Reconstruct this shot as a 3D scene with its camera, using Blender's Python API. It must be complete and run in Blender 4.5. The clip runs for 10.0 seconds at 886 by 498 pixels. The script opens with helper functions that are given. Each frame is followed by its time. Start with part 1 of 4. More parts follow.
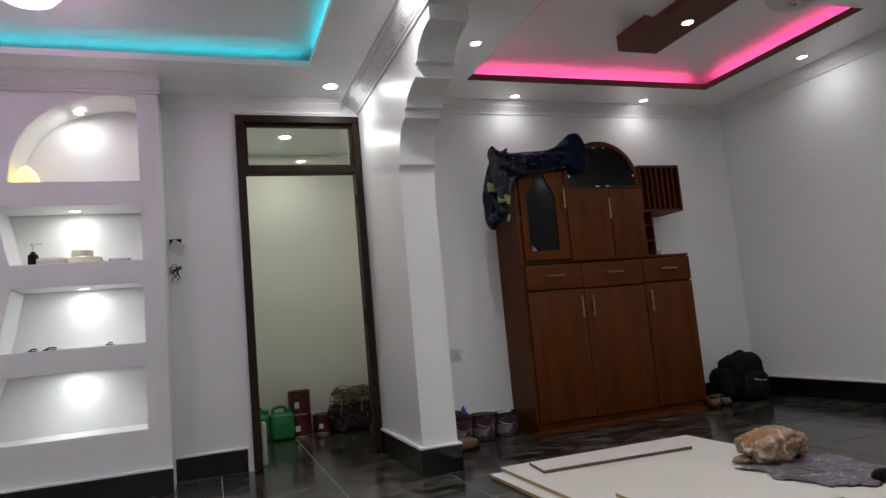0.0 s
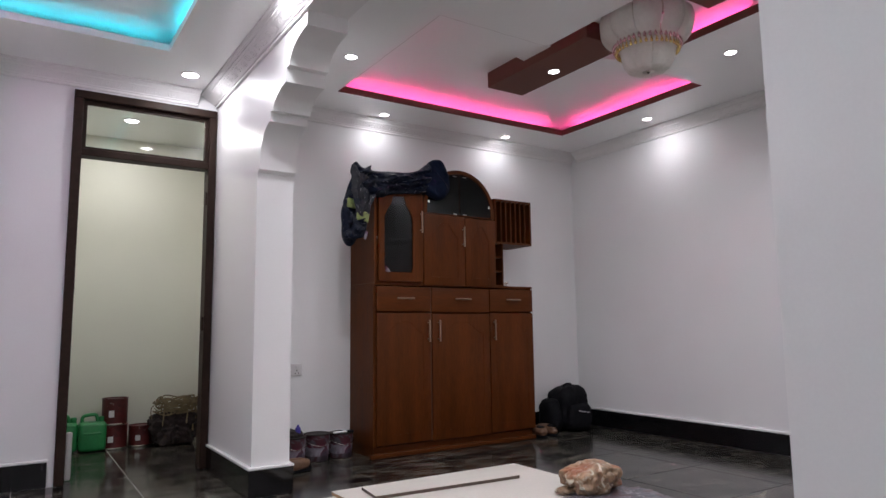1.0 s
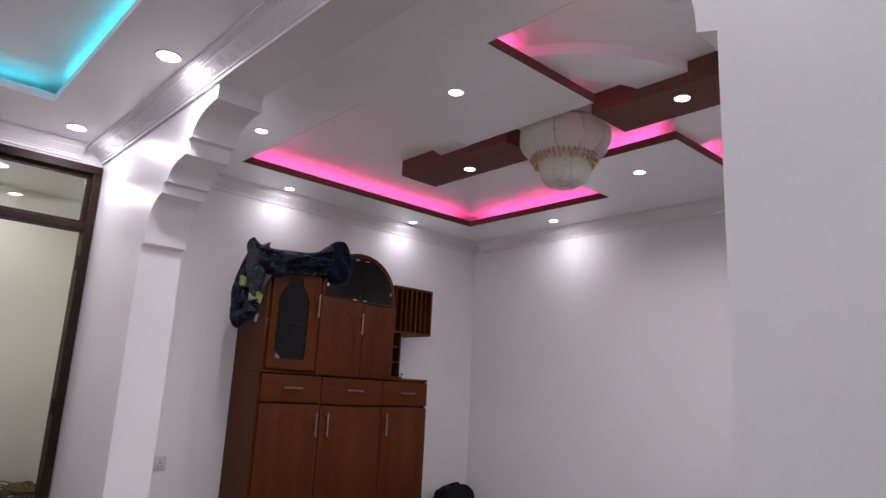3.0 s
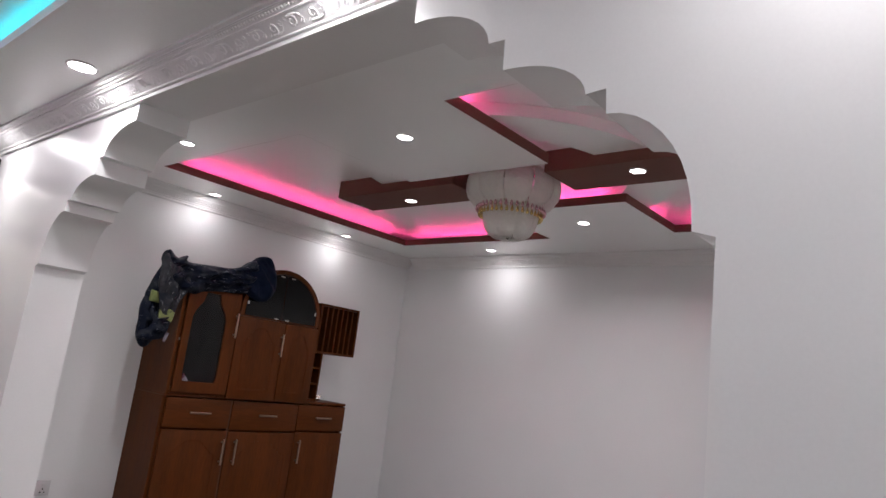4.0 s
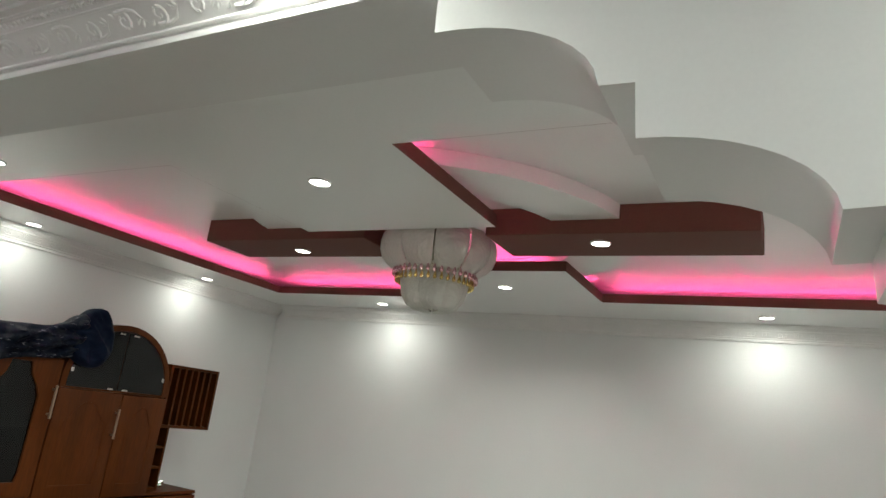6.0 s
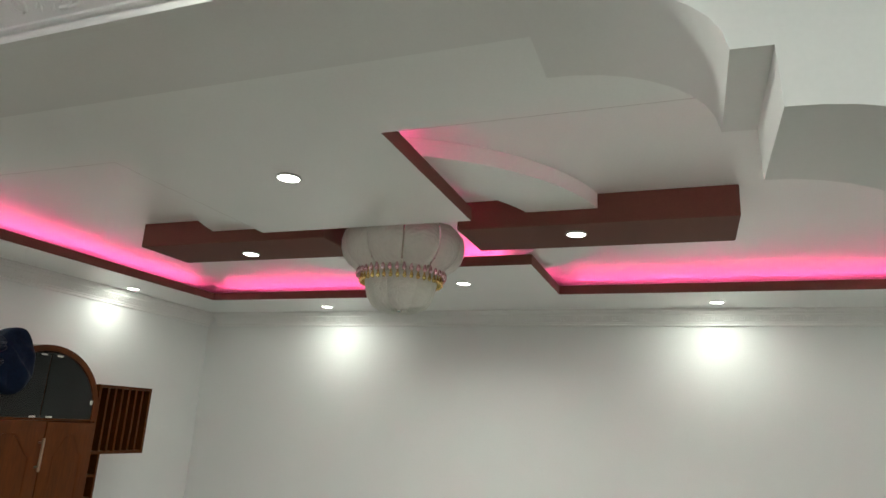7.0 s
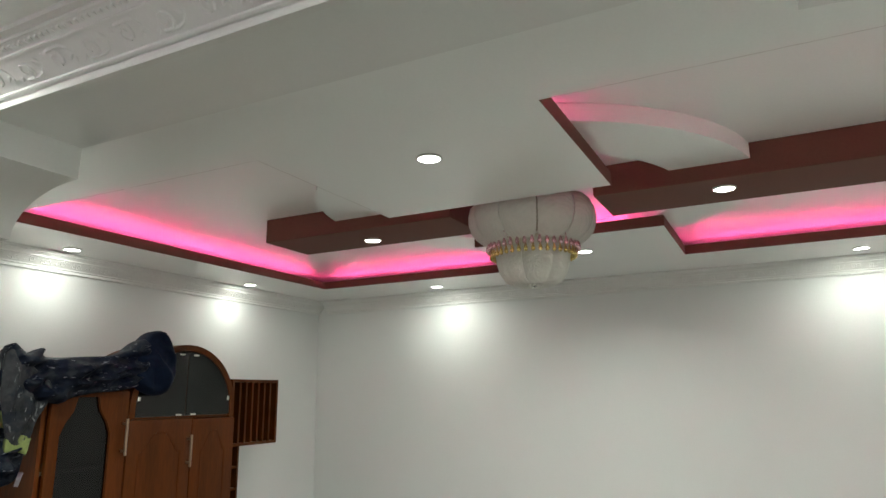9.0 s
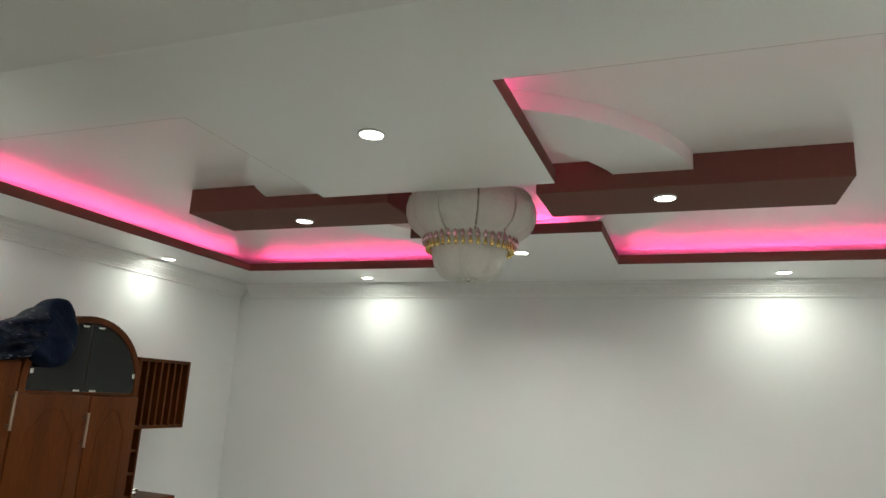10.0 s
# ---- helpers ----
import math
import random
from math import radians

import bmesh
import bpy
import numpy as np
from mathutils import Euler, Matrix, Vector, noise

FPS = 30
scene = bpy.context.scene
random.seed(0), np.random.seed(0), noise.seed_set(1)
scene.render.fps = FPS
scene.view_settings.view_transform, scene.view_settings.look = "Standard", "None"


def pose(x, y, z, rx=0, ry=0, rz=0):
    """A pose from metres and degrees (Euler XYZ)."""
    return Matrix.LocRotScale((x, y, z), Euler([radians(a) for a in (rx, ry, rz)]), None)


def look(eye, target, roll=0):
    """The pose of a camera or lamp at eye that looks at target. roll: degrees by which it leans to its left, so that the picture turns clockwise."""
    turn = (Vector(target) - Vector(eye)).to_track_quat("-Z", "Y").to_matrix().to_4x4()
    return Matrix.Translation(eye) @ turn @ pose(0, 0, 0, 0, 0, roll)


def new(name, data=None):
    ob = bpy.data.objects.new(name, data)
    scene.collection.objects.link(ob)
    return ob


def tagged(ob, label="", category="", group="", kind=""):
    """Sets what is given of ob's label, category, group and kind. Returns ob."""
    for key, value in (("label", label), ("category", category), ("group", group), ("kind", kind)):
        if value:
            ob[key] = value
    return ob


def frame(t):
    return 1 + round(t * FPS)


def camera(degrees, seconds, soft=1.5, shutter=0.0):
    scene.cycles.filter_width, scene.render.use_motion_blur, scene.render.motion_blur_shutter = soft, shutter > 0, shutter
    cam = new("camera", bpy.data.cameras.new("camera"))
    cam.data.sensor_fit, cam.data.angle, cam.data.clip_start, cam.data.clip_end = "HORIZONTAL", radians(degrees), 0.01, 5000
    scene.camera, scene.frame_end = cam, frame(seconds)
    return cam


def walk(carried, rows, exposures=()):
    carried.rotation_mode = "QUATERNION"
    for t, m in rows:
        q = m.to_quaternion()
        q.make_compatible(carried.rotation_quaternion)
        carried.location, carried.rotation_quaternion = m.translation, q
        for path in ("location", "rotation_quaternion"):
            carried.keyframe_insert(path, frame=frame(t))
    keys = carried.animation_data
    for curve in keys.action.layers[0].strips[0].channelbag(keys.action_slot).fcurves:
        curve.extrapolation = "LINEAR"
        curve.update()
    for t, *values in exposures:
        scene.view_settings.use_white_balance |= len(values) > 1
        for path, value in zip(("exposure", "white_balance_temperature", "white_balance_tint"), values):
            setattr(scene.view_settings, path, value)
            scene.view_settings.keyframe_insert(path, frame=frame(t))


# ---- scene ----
cam = camera(67.7, 10.0)
EXPOSURES = (
    (0.0, -0.34, 6350, 13), (0.5, -0.32, 6300, 15), (1.0, 0.18, 6250, 20), (2.0, 0.18, 6180, 28), (3.5, 0.10, 6350, 25), (4.0, 0.05, 6450, 20),
    (4.5, -0.04, 6550, 13), (5.0, 0.02, 6700, 8), (6.5, 0.36, 6740, -2), (8.0, 0.43, 6720, -3), (10.0, 0.42, 6720, -3),
)
PATH = [
    (0, (-1.101, 0.374, 0.855), (-0.426, 2.243, 1.075), -5.2),
    (0.5, (-1.083, 0.359, 0.842), (-0.305, 2.187, 1.068), -2.9),
    (0.7, (-1.094, 0.326, 0.886), (-0.186, 2.147, 1.061), -1.68),
    (1, (-1.11, 0.422, 0.899), (-0.031, 2.089, 1.136), -0.7),
    (1.5, (-1.115, 0.455, 0.91), (0.07, 2.033, 1.237), 1.5),
    (2, (-1.1, 0.477, 0.912), (0.139, 1.997, 1.303), 3.5),
    (2.2, (-1.082, 0.463, 0.941), (0.186, 1.999, 1.351), 4.14),
    (3.3, (-1.052, 0.638, 1.229), (0.289, 2.063, 1.668), 3.19),
    (3.5, (-1.031, 0.649, 1.313), (0.344, 2.037, 1.741), 5.8),
    (4, (-1.023, 0.721, 1.527), (0.446, 2.025, 1.903), 7.1),
    (4.5, (-0.883, 0.931, 1.689), (0.675, 2.105, 2.128), 5.9),
    (4.7, (-0.841, 0.989, 1.733), (0.686, 2.155, 2.213), 6.93),
    (5, (-0.848, 1.1, 1.77), (0.714, 2.245, 2.269), 8.0),
    (5.2, (-0.815, 1.177, 1.802), (0.786, 2.228, 2.258), 8.25),
    (6.3, (-0.689, 1.442, 1.84), (1.013, 2.323, 2.348), 6.27),
    (6.5, (-0.681, 1.498, 1.842), (1.058, 2.34, 2.356), 5.3),
    (7, (-0.689, 1.632, 1.844), (1.118, 2.318, 2.356), 3.1),
    (7.5, (-0.721, 1.745, 1.859), (1.112, 2.387, 2.335), 1.6),
    (8, (-0.73, 1.788, 1.866), (1.085, 2.495, 2.322), 0.1),
    (8.5, (-0.73, 1.842, 1.868), (1.038, 2.662, 2.319), -0.7),
    (8.7, (-0.717, 1.85, 1.879), (1.031, 2.707, 2.311), -0.73),
    (9, (-0.721, 1.892, 1.864), (1.023, 2.772, 2.293), -0.6),
    (9.3, (-0.7, 1.904, 1.87), (1.037, 2.791, 2.287), 0.11),
    (9.5, (-0.695, 1.919, 1.854), (1.072, 2.755, 2.277), 0.7),
    (9.7, (-0.672, 1.914, 1.851), (1.137, 2.701, 2.295), 1.4),
    (10, (-0.631, 1.938, 1.84), (1.193, 2.634, 2.275), 3.1),
]
walk(cam, [(t, look(eye, aim, roll)) for t, eye, aim, roll in PATH], EXPOSURES)

# ---------------------------------------------------------------- light
world = bpy.data.worlds.new("world")
scene.world = world
world.use_nodes = True
world.node_tree.nodes["Background"].inputs[0].default_value = (0.5, 0.5, 0.52, 1)
world.node_tree.nodes["Background"].inputs[1].default_value = 0.02

WHITE = (0.962, 0.985, 0.962)
ZB, ZU, ZA = 2.558, 2.668, 2.53          # lower and upper ceiling of the dining room, ceiling of the hall
FAR, RIGHT, NEAR = 5.04, 3.38, 0.2        # walls of the dining room
TH = 0.222                                # thickness of the arch wall


def disc_lamp(x, y, z, watts, r, colour=WHITE, spread=180):
    """The light of a flat round downlight, which spreads evenly from its lens."""
    data = bpy.data.lights.new("downlight_lamp", "AREA")
    data.shape, data.size = "DISK", 1.7 * r
    data.energy, data.color, data.spread = watts, colour, radians(spread)
    ob = new("downlight_lamp", data)
    ob.matrix_world = pose(x, y, z)
    return ob


# ---------------------------------------------------------------- materials
def mat(name, base, rough=0.5, metal=0.0, var=0.08, scale=3.0, fine=70.0, bump=0.04, stretch=(1, 1, 1), coat=0.0,
        transmission=0.0, rand=0.0, tint=None, alpha=1.0):
    m = bpy.data.materials.new(name)
    m.use_nodes = True
    nt = m.node_tree
    bsdf = nt.nodes["Principled BSDF"]
    N, L = nt.nodes.new, nt.links.new
    co = N("ShaderNodeTexCoord")
    mp = N("ShaderNodeMapping")
    mp.inputs["Scale"].default_value = stretch
    L(co.outputs["Object"], mp.inputs["Vector"])
    if rand:
        info = N("ShaderNodeObjectInfo")
        mul = N("ShaderNodeMath")
        mul.operation = "MULTIPLY"
        mul.inputs[1].default_value = 37.0
        L(info.outputs["Random"], mul.inputs[0])
        L(mul.outputs[0], mp.inputs["Location"])
    a = N("ShaderNodeTexNoise")
    a.inputs["Scale"].default_value, a.inputs["Detail"].default_value = scale, 5
    b = N("ShaderNodeTexNoise")
    b.inputs["Scale"].default_value, b.inputs["Detail"].default_value = fine, 3
    L(mp.outputs[0], a.inputs["Vector"])
    L(mp.outputs[0], b.inputs["Vector"])
    ramp = N("ShaderNodeValToRGB")
    dark = tint or tuple(c * (1 - 2.2 * var) for c in base)
    light = tuple(min(1, c * (1 + 1.2 * var)) for c in base)
    ramp.color_ramp.elements[0].position, ramp.color_ramp.elements[1].position = 0.3, 0.7
    ramp.color_ramp.elements[0].color, ramp.color_ramp.elements[1].color = (*dark, 1), (*light, 1)
    add = N("ShaderNodeMath")
    add.operation = "MULTIPLY_ADD"
    add.inputs[1].default_value = 0.4
    L(b.outputs["Fac"], add.inputs[0])
    sc = N("ShaderNodeMath")
    sc.operation = "MULTIPLY"
    sc.inputs[1].default_value = 0.6
    L(a.outputs["Fac"], sc.inputs[0])
    L(sc.outputs[0], add.inputs[2])
    L(add.outputs[0], ramp.inputs[0])
    L(ramp.outputs[0], bsdf.inputs["Base Color"])
    rr = N("ShaderNodeMapRange")
    rr.inputs["To Min"].default_value, rr.inputs["To Max"].default_value = max(0.0, rough * 0.8), min(1.0, rough * 1.2)
    L(a.outputs["Fac"], rr.inputs["Value"])
    L(rr.outputs[0], bsdf.inputs["Roughness"])
    if bump:
        bp = N("ShaderNodeBump")
        bp.inputs["Strength"].default_value, bp.inputs["Distance"].default_value = bump, 0.01
        L(add.outputs[0], bp.inputs["Height"])
        L(bp.outputs[0], bsdf.inputs["Normal"])
    bsdf.inputs["Metallic"].default_value = metal
    bsdf.inputs["Coat Weight"].default_value = coat
    bsdf.inputs["Coat Roughness"].default_value = 0.12
    bsdf.inputs["Transmission Weight"].default_value = transmission
    bsdf.inputs["Alpha"].default_value = alpha
    return m


def glow(name, colour, strength):
    m = bpy.data.materials.new(name)
    m.use_nodes = True
    bsdf = m.node_tree.nodes["Principled BSDF"]
    bsdf.inputs["Base Color"].default_value = (0.8, 0.8, 0.8, 1)
    bsdf.inputs["Emission Color"].default_value = (*colour, 1)
    bsdf.inputs["Emission Strength"].default_value = strength
    return m


def thin_glass(name, tint):
    """A thin tinted pane: light passes straight through it and its faces mirror the room."""
    m = bpy.data.materials.new(name)
    m.use_nodes = True
    nt = m.node_tree
    nt.nodes.remove(nt.nodes["Principled BSDF"])
    clear, gloss, mix, fr = (nt.nodes.new("ShaderNode" + k) for k in ("BsdfTransparent", "BsdfGlossy", "MixShader", "Fresnel"))
    clear.inputs["Color"].default_value = (*tint, 1)
    gloss.inputs["Roughness"].default_value = 0.12
    fr.inputs["IOR"].default_value = 1.5
    nt.links.new(fr.outputs[0], mix.inputs[0])
    nt.links.new(clear.outputs[0], mix.inputs[1])
    nt.links.new(gloss.outputs[0], mix.inputs[2])
    nt.links.new(mix.outputs[0], nt.nodes["Material Output"].inputs["Surface"])
    return m


def frosted(name, base):
    """Frosted cut glass: half of the light scatters back, half scatters through."""
    m = mat(name, base, 0.22, var=0.05, scale=26, fine=90, bump=0.3)
    nt = m.node_tree
    bsdf = nt.nodes["Principled BSDF"]
    cuts, line = nt.nodes.new("ShaderNodeTexWave"), nt.nodes.new("ShaderNodeBump")
    cuts.bands_direction = "DIAGONAL"
    cuts.inputs["Scale"].default_value, cuts.inputs["Distortion"].default_value, cuts.inputs["Detail Scale"].default_value = 34, 5, 1.4
    line.inputs["Strength"].default_value, line.inputs["Distance"].default_value = 0.5, 0.004
    nt.links.new(nt.nodes["Texture Coordinate"].outputs["Object"], cuts.inputs["Vector"])
    nt.links.new(cuts.outputs["Fac"], line.inputs["Height"])
    nt.links.new(nt.nodes["Bump"].outputs[0], line.inputs["Normal"])
    nt.links.new(line.outputs[0], bsdf.inputs["Normal"])
    through_light, mix = nt.nodes.new("ShaderNodeBsdfTranslucent"), nt.nodes.new("ShaderNodeMixShader")
    through_light.inputs["Color"].default_value = (*base, 1)
    mix.inputs[0].default_value = 0.5
    nt.links.new(bsdf.outputs[0], mix.inputs[1])
    nt.links.new(through_light.outputs[0], mix.inputs[2])
    nt.links.new(mix.outputs[0], nt.nodes["Material Output"].inputs["Surface"])
    return m


def speckled(name, base, fleck, amount, scale, rough, bump=0.3, second=None, smear=(1, 1, 1)):
    """A stained or splashed surface, or one with painted glints: flecks of another colour over a mottled ground."""
    m = mat(name, base, rough, var=0.3, scale=6, fine=40, bump=bump)
    nt = m.node_tree
    N, L = nt.nodes.new, nt.links.new
    bsdf = nt.nodes["Principled BSDF"]
    old = bsdf.inputs["Base Color"].links[0].from_socket
    co = nt.nodes["Texture Coordinate"]
    n = N("ShaderNodeTexNoise")
    n.inputs["Scale"].default_value, n.inputs["Detail"].default_value, n.inputs["Distortion"].default_value = scale, 6, 1.2
    pull = N("ShaderNodeMapping")
    pull.inputs["Scale"].default_value, pull.inputs["Rotation"].default_value = smear, (0, radians(18) if smear[0] != 1 else 0, 0)
    L(co.outputs["Object"], pull.inputs["Vector"])
    L(pull.outputs[0], n.inputs["Vector"])
    r = N("ShaderNodeValToRGB")
    r.color_ramp.elements[0].position, r.color_ramp.elements[1].position = amount, amount + 0.05
    L(n.outputs["Fac"], r.inputs[0])
    mx = N("ShaderNodeMix")
    mx.data_type = "RGBA"
    L(r.outputs[0], mx.inputs["Factor"])
    L(old, mx.inputs["A"])
    mx.inputs["B"].default_value = (*fleck, 1)
    out = mx.outputs["Result"]
    if second:
        n2 = N("ShaderNodeTexNoise")
        n2.inputs["Scale"].default_value, n2.inputs["Detail"].default_value = scale * 0.5, 4
        L(co.outputs["Object"], n2.inputs["Vector"])
        r2 = N("ShaderNodeValToRGB")
        r2.color_ramp.elements[0].position, r2.color_ramp.elements[1].position = 0.5, 0.62
        L(n2.outputs["Fac"], r2.inputs[0])
        m2 = N("ShaderNodeMix")
        m2.data_type = "RGBA"
        L(r2.outputs[0], m2.inputs["Factor"])
        L(out, m2.inputs["A"])
        m2.inputs["B"].default_value = (*second, 1)
        out = m2.outputs["Result"]
    L(out, bsdf.inputs["Base Color"])
    return m


def marble():
    m = mat("black_marble_tile", (0.012, 0.012, 0.013), 0.16, var=0.1, bump=0.01, rand=1)
    nt = m.node_tree
    N, L = nt.nodes.new, nt.links.new
    bsdf = nt.nodes["Principled BSDF"]
    mp = nt.nodes["Mapping"]
    n = N("ShaderNodeTexNoise")
    n.inputs["Scale"].default_value, n.inputs["Detail"].default_value, n.inputs["Distortion"].default_value = 3.4, 8, 1.8
    st = N("ShaderNodeMapping")
    st.inputs["Scale"].default_value = (1, 2.4, 1)
    L(mp.outputs[0], st.inputs["Vector"])
    L(st.outputs[0], n.inputs["Vector"])
    r = N("ShaderNodeValToRGB")
    e = r.color_ramp.elements
    e[0].position, e[0].color = 0.40, (0.006, 0.006, 0.007, 1)
    e[1].position, e[1].color = 0.72, (0.16, 0.145, 0.115, 1)
    mid = e.new(0.52)
    mid.color = (0.036, 0.033, 0.027, 1)
    L(n.outputs["Fac"], r.inputs[0])
    L(r.outputs[0], bsdf.inputs["Base Color"])
    return m


M_WALL = mat("white_wall_paint", (0.785, 0.782, 0.78), 0.62, var=0.018, scale=1.6, fine=160, bump=0.02)
M_HALL = mat("white_satin_wall_paint", (0.84, 0.835, 0.825), 0.3, var=0.015, scale=1.6, fine=160, bump=0.015, coat=0.35)
M_CEIL = mat("white_ceiling_paint", (0.90, 0.905, 0.895), 0.42, var=0.02, scale=1.2, fine=120, bump=0.015)
for key, value in (("Coat Weight", 0.8), ("Coat Roughness", 0.32)):
    M_CEIL.node_tree.nodes["Principled BSDF"].inputs[key].default_value = value
M_PLASTER = mat("white_plaster_moulding", (0.81, 0.795, 0.785), 0.68, var=0.02, scale=4, fine=200, bump=0.03)
M_CREAM = mat("cream_wall_paint", (0.74, 0.745, 0.65), 0.5, var=0.025, scale=1.5, fine=150, bump=0.02)
M_BROWN = mat("brown_gypsum_paint", (0.165, 0.062, 0.043), 0.8, var=0.07, scale=3, fine=120, bump=0.02)
M_TILE = marble()
M_TILE.node_tree.nodes["Principled BSDF"].inputs["Specular IOR Level"].default_value = 0.36
M_GROUT = mat("pale_tile_grout", (0.42, 0.41, 0.39), 0.85, var=0.12, scale=8)
M_SKIRT = mat("black_polished_skirting_tile", (0.008, 0.008, 0.009), 0.12, var=0.2, scale=5, bump=0.0)
M_WOOD = mat("reddish_brown_veneer", (0.099, 0.0255, 0.0040), 0.45, var=0.2, scale=2.2, fine=26, bump=0.03, stretch=(5, 5, 0.5))
M_WOOD_H = mat("reddish_brown_veneer_crosswise", (0.099, 0.0255, 0.0040), 0.45, var=0.2, scale=2.2, fine=26, bump=0.03, stretch=(0.5, 5, 5))
M_WOODIN = mat("dark_cabinet_inside", (0.11, 0.05, 0.03), 0.6, var=0.06, scale=3, fine=12, stretch=(5, 5, 0.6), bump=0.0)
M_DOOR = mat("dark_brown_steel_paint", (0.030, 0.017, 0.012), 0.5, var=0.2, scale=5, fine=60, bump=0.03)
M_CHROME = mat("brushed_steel", (0.75, 0.72, 0.66), 0.25, metal=1.0, var=0.05, scale=10, bump=0.0)
M_HANDLE = mat("dull_brass_steel", (0.36, 0.26, 0.19), 0.42, metal=1.0, var=0.05, scale=10, bump=0.0)
M_GLASS = mat("clear_window_glass", (0.93, 0.96, 0.94), 0.02, var=0.0, bump=0.0, transmission=1.0)
M_SMOKE = thin_glass("smoked_cabinet_glass", (0.15, 0.147, 0.144))
M_FROST = frosted("frosted_cut_glass", (0.93, 0.92, 0.88))
M_PINK = mat("pink_glass_drop", (0.80, 0.50, 0.56), 0.08, metal=0.85, var=0.1, bump=0.0)
M_GOLD = mat("gold_glass_drop", (0.85, 0.66, 0.25), 0.08, metal=0.85, var=0.1, bump=0.0)
M_SHEET = mat("white_melamine_sheet", (0.70, 0.665, 0.60), 0.45, var=0.05, scale=2.5, fine=60, bump=0.02)
M_CORE = mat("raw_board_edge", (0.40, 0.27, 0.14), 0.8, var=0.15, scale=12, fine=120, bump=0.2)
M_OFFCUT = mat("grey_board_edge", (0.12, 0.09, 0.07), 0.8, var=0.15, scale=12, fine=120, bump=0.2)
M_BLACK = mat("black_nylon", (0.006, 0.006, 0.008), 0.7, var=0.2, scale=8, fine=200, bump=0.3)
M_GREEN = mat("green_plastic", (0.02, 0.26, 0.075), 0.35, var=0.1, scale=5, fine=40, bump=0.05)
M_RED = speckled("red_paint_tin", (0.11, 0.014, 0.014), (0.4, 0.36, 0.33), 0.67, 14, 0.4, 0.1)
M_BUCKET = speckled("splashed_paint_bucket", (0.10, 0.085, 0.10), (0.06, 0.008, 0.016), 0.45, 11, 0.5, 0.1, (0.02, 0.012, 0.018))
M_BAND = speckled("stained_printed_band", (0.27, 0.24, 0.28), (0.10, 0.012, 0.03), 0.50, 15, 0.5, 0.1, (0.05, 0.03, 0.05))
M_WIRE = mat("brown_wire_bundle", (0.20, 0.15, 0.075), 0.7, var=0.3, scale=20, bump=0.2)
M_DARKRAG = mat("dark_sacking", (0.03, 0.02, 0.018), 0.85, var=0.4, scale=9, bump=0.4)
# jacket flecks: pale smears, and glints of the cloth put into its colour
M_JACKET = speckled("smeared_navy_workwear_glints", (0.0035, 0.0065, 0.019), (0.20, 0.21, 0.245), 0.635, 40, 0.55, 0.45, (0.017, 0.020, 0.028), (0.45, 1.0, 1.9))
M_NAVY = mat("plain_navy_cloth", (0.003, 0.008, 0.025), 0.7, var=0.25, scale=5, fine=90, bump=0.25)
M_GREYCLOTH = speckled("grey_splashed_lining", (0.045, 0.046, 0.053), (0.26, 0.26, 0.28), 0.62, 34, 0.7, 0.4, (0.014, 0.016, 0.024), (1.7, 1.0, 0.45))
M_LIME = mat("lime_reflective_band", (0.22, 0.26, 0.085), 0.65, var=0.25, scale=14, bump=0.1)
M_BUNDLE = speckled("crumpled_printed_plastic", (0.34, 0.22, 0.13), (0.52, 0.46, 0.36), 0.55, 16, 0.4, 0.5, (0.30, 0.12, 0.06))
# pale flecks put the reflective patches of the plastic into its colour
M_TARP = speckled("grey_plastic_sheet_sheen", (0.14, 0.14, 0.16), (0.42, 0.40, 0.43), 0.56, 30, 0.35, 0.5, (0.15, 0.09, 0.10))
M_SOCKET = mat("white_switch_plastic", (0.62, 0.6, 0.6), 0.35, var=0.03, bump=0.0)
M_TAN = mat("tan_leather", (0.17, 0.09, 0.05), 0.55, var=0.2, scale=10, bump=0.2)
M_CERAMIC = mat("ivory_plastic", (0.78, 0.75, 0.58), 0.4, var=0.04, bump=0.0)
M_BLUE = mat("violet_blue_card", (0.07, 0.055, 0.36), 0.45, var=0.08, bump=0.0)
M_PALE = mat("pale_print_bar", (0.7, 0.7, 0.7), 0.5, var=0.05, bump=0.0)
G_LAMP = glow("downlight_glow", (1.0, 1.0, 0.97), 14)
G_PINK = glow("cove_strip_pink", (1.0, 0.075, 0.27), 13)
G_CYAN = glow("cove_strip_cyan", (0.0, 0.62, 0.74), 6.5)
G_SHADE = glow("warm_shade_glow", (1.0, 0.62, 0.12), 2.2)
G_HALLLAMP = glow("hall_lamp_glow", (1.0, 0.5, 0.86), 14)


for m in (M_WOOD, M_WOOD_H, M_WOODIN, M_GREYCLOTH, M_BLACK, M_NAVY, M_JACKET, M_DOOR):
    m.node_tree.nodes["Principled BSDF"].inputs["Specular IOR Level"].default_value = 0.14


# ---------------------------------------------------------------- mesh helpers
ORIGIN = {}


def finish(bm, name, material, angle=35):
    bmesh.ops.recalc_face_normals(bm, faces=bm.faces)
    me = bpy.data.meshes.new(name)
    bm.to_mesh(me)
    bm.free()
    for k in (material if isinstance(material, (list, tuple)) else [material]):
        me.materials.append(k)
    me.polygons.foreach_set("use_smooth", [True] * len(me.polygons))
    me.set_sharp_from_angle(angle=radians(angle))
    return me


def part(name, bm, material, parent, label="", angle=35):
    """Links a bmesh, given in world places, as one mesh under a thing or a part."""
    o = ORIGIN[parent]
    bmesh.ops.translate(bm, verts=bm.verts, vec=-o)
    ob = new(name, finish(bm, name, material, angle))
    ob.parent = parent
    ORIGIN[ob] = o
    if label:
        tagged(ob, label)
    return ob


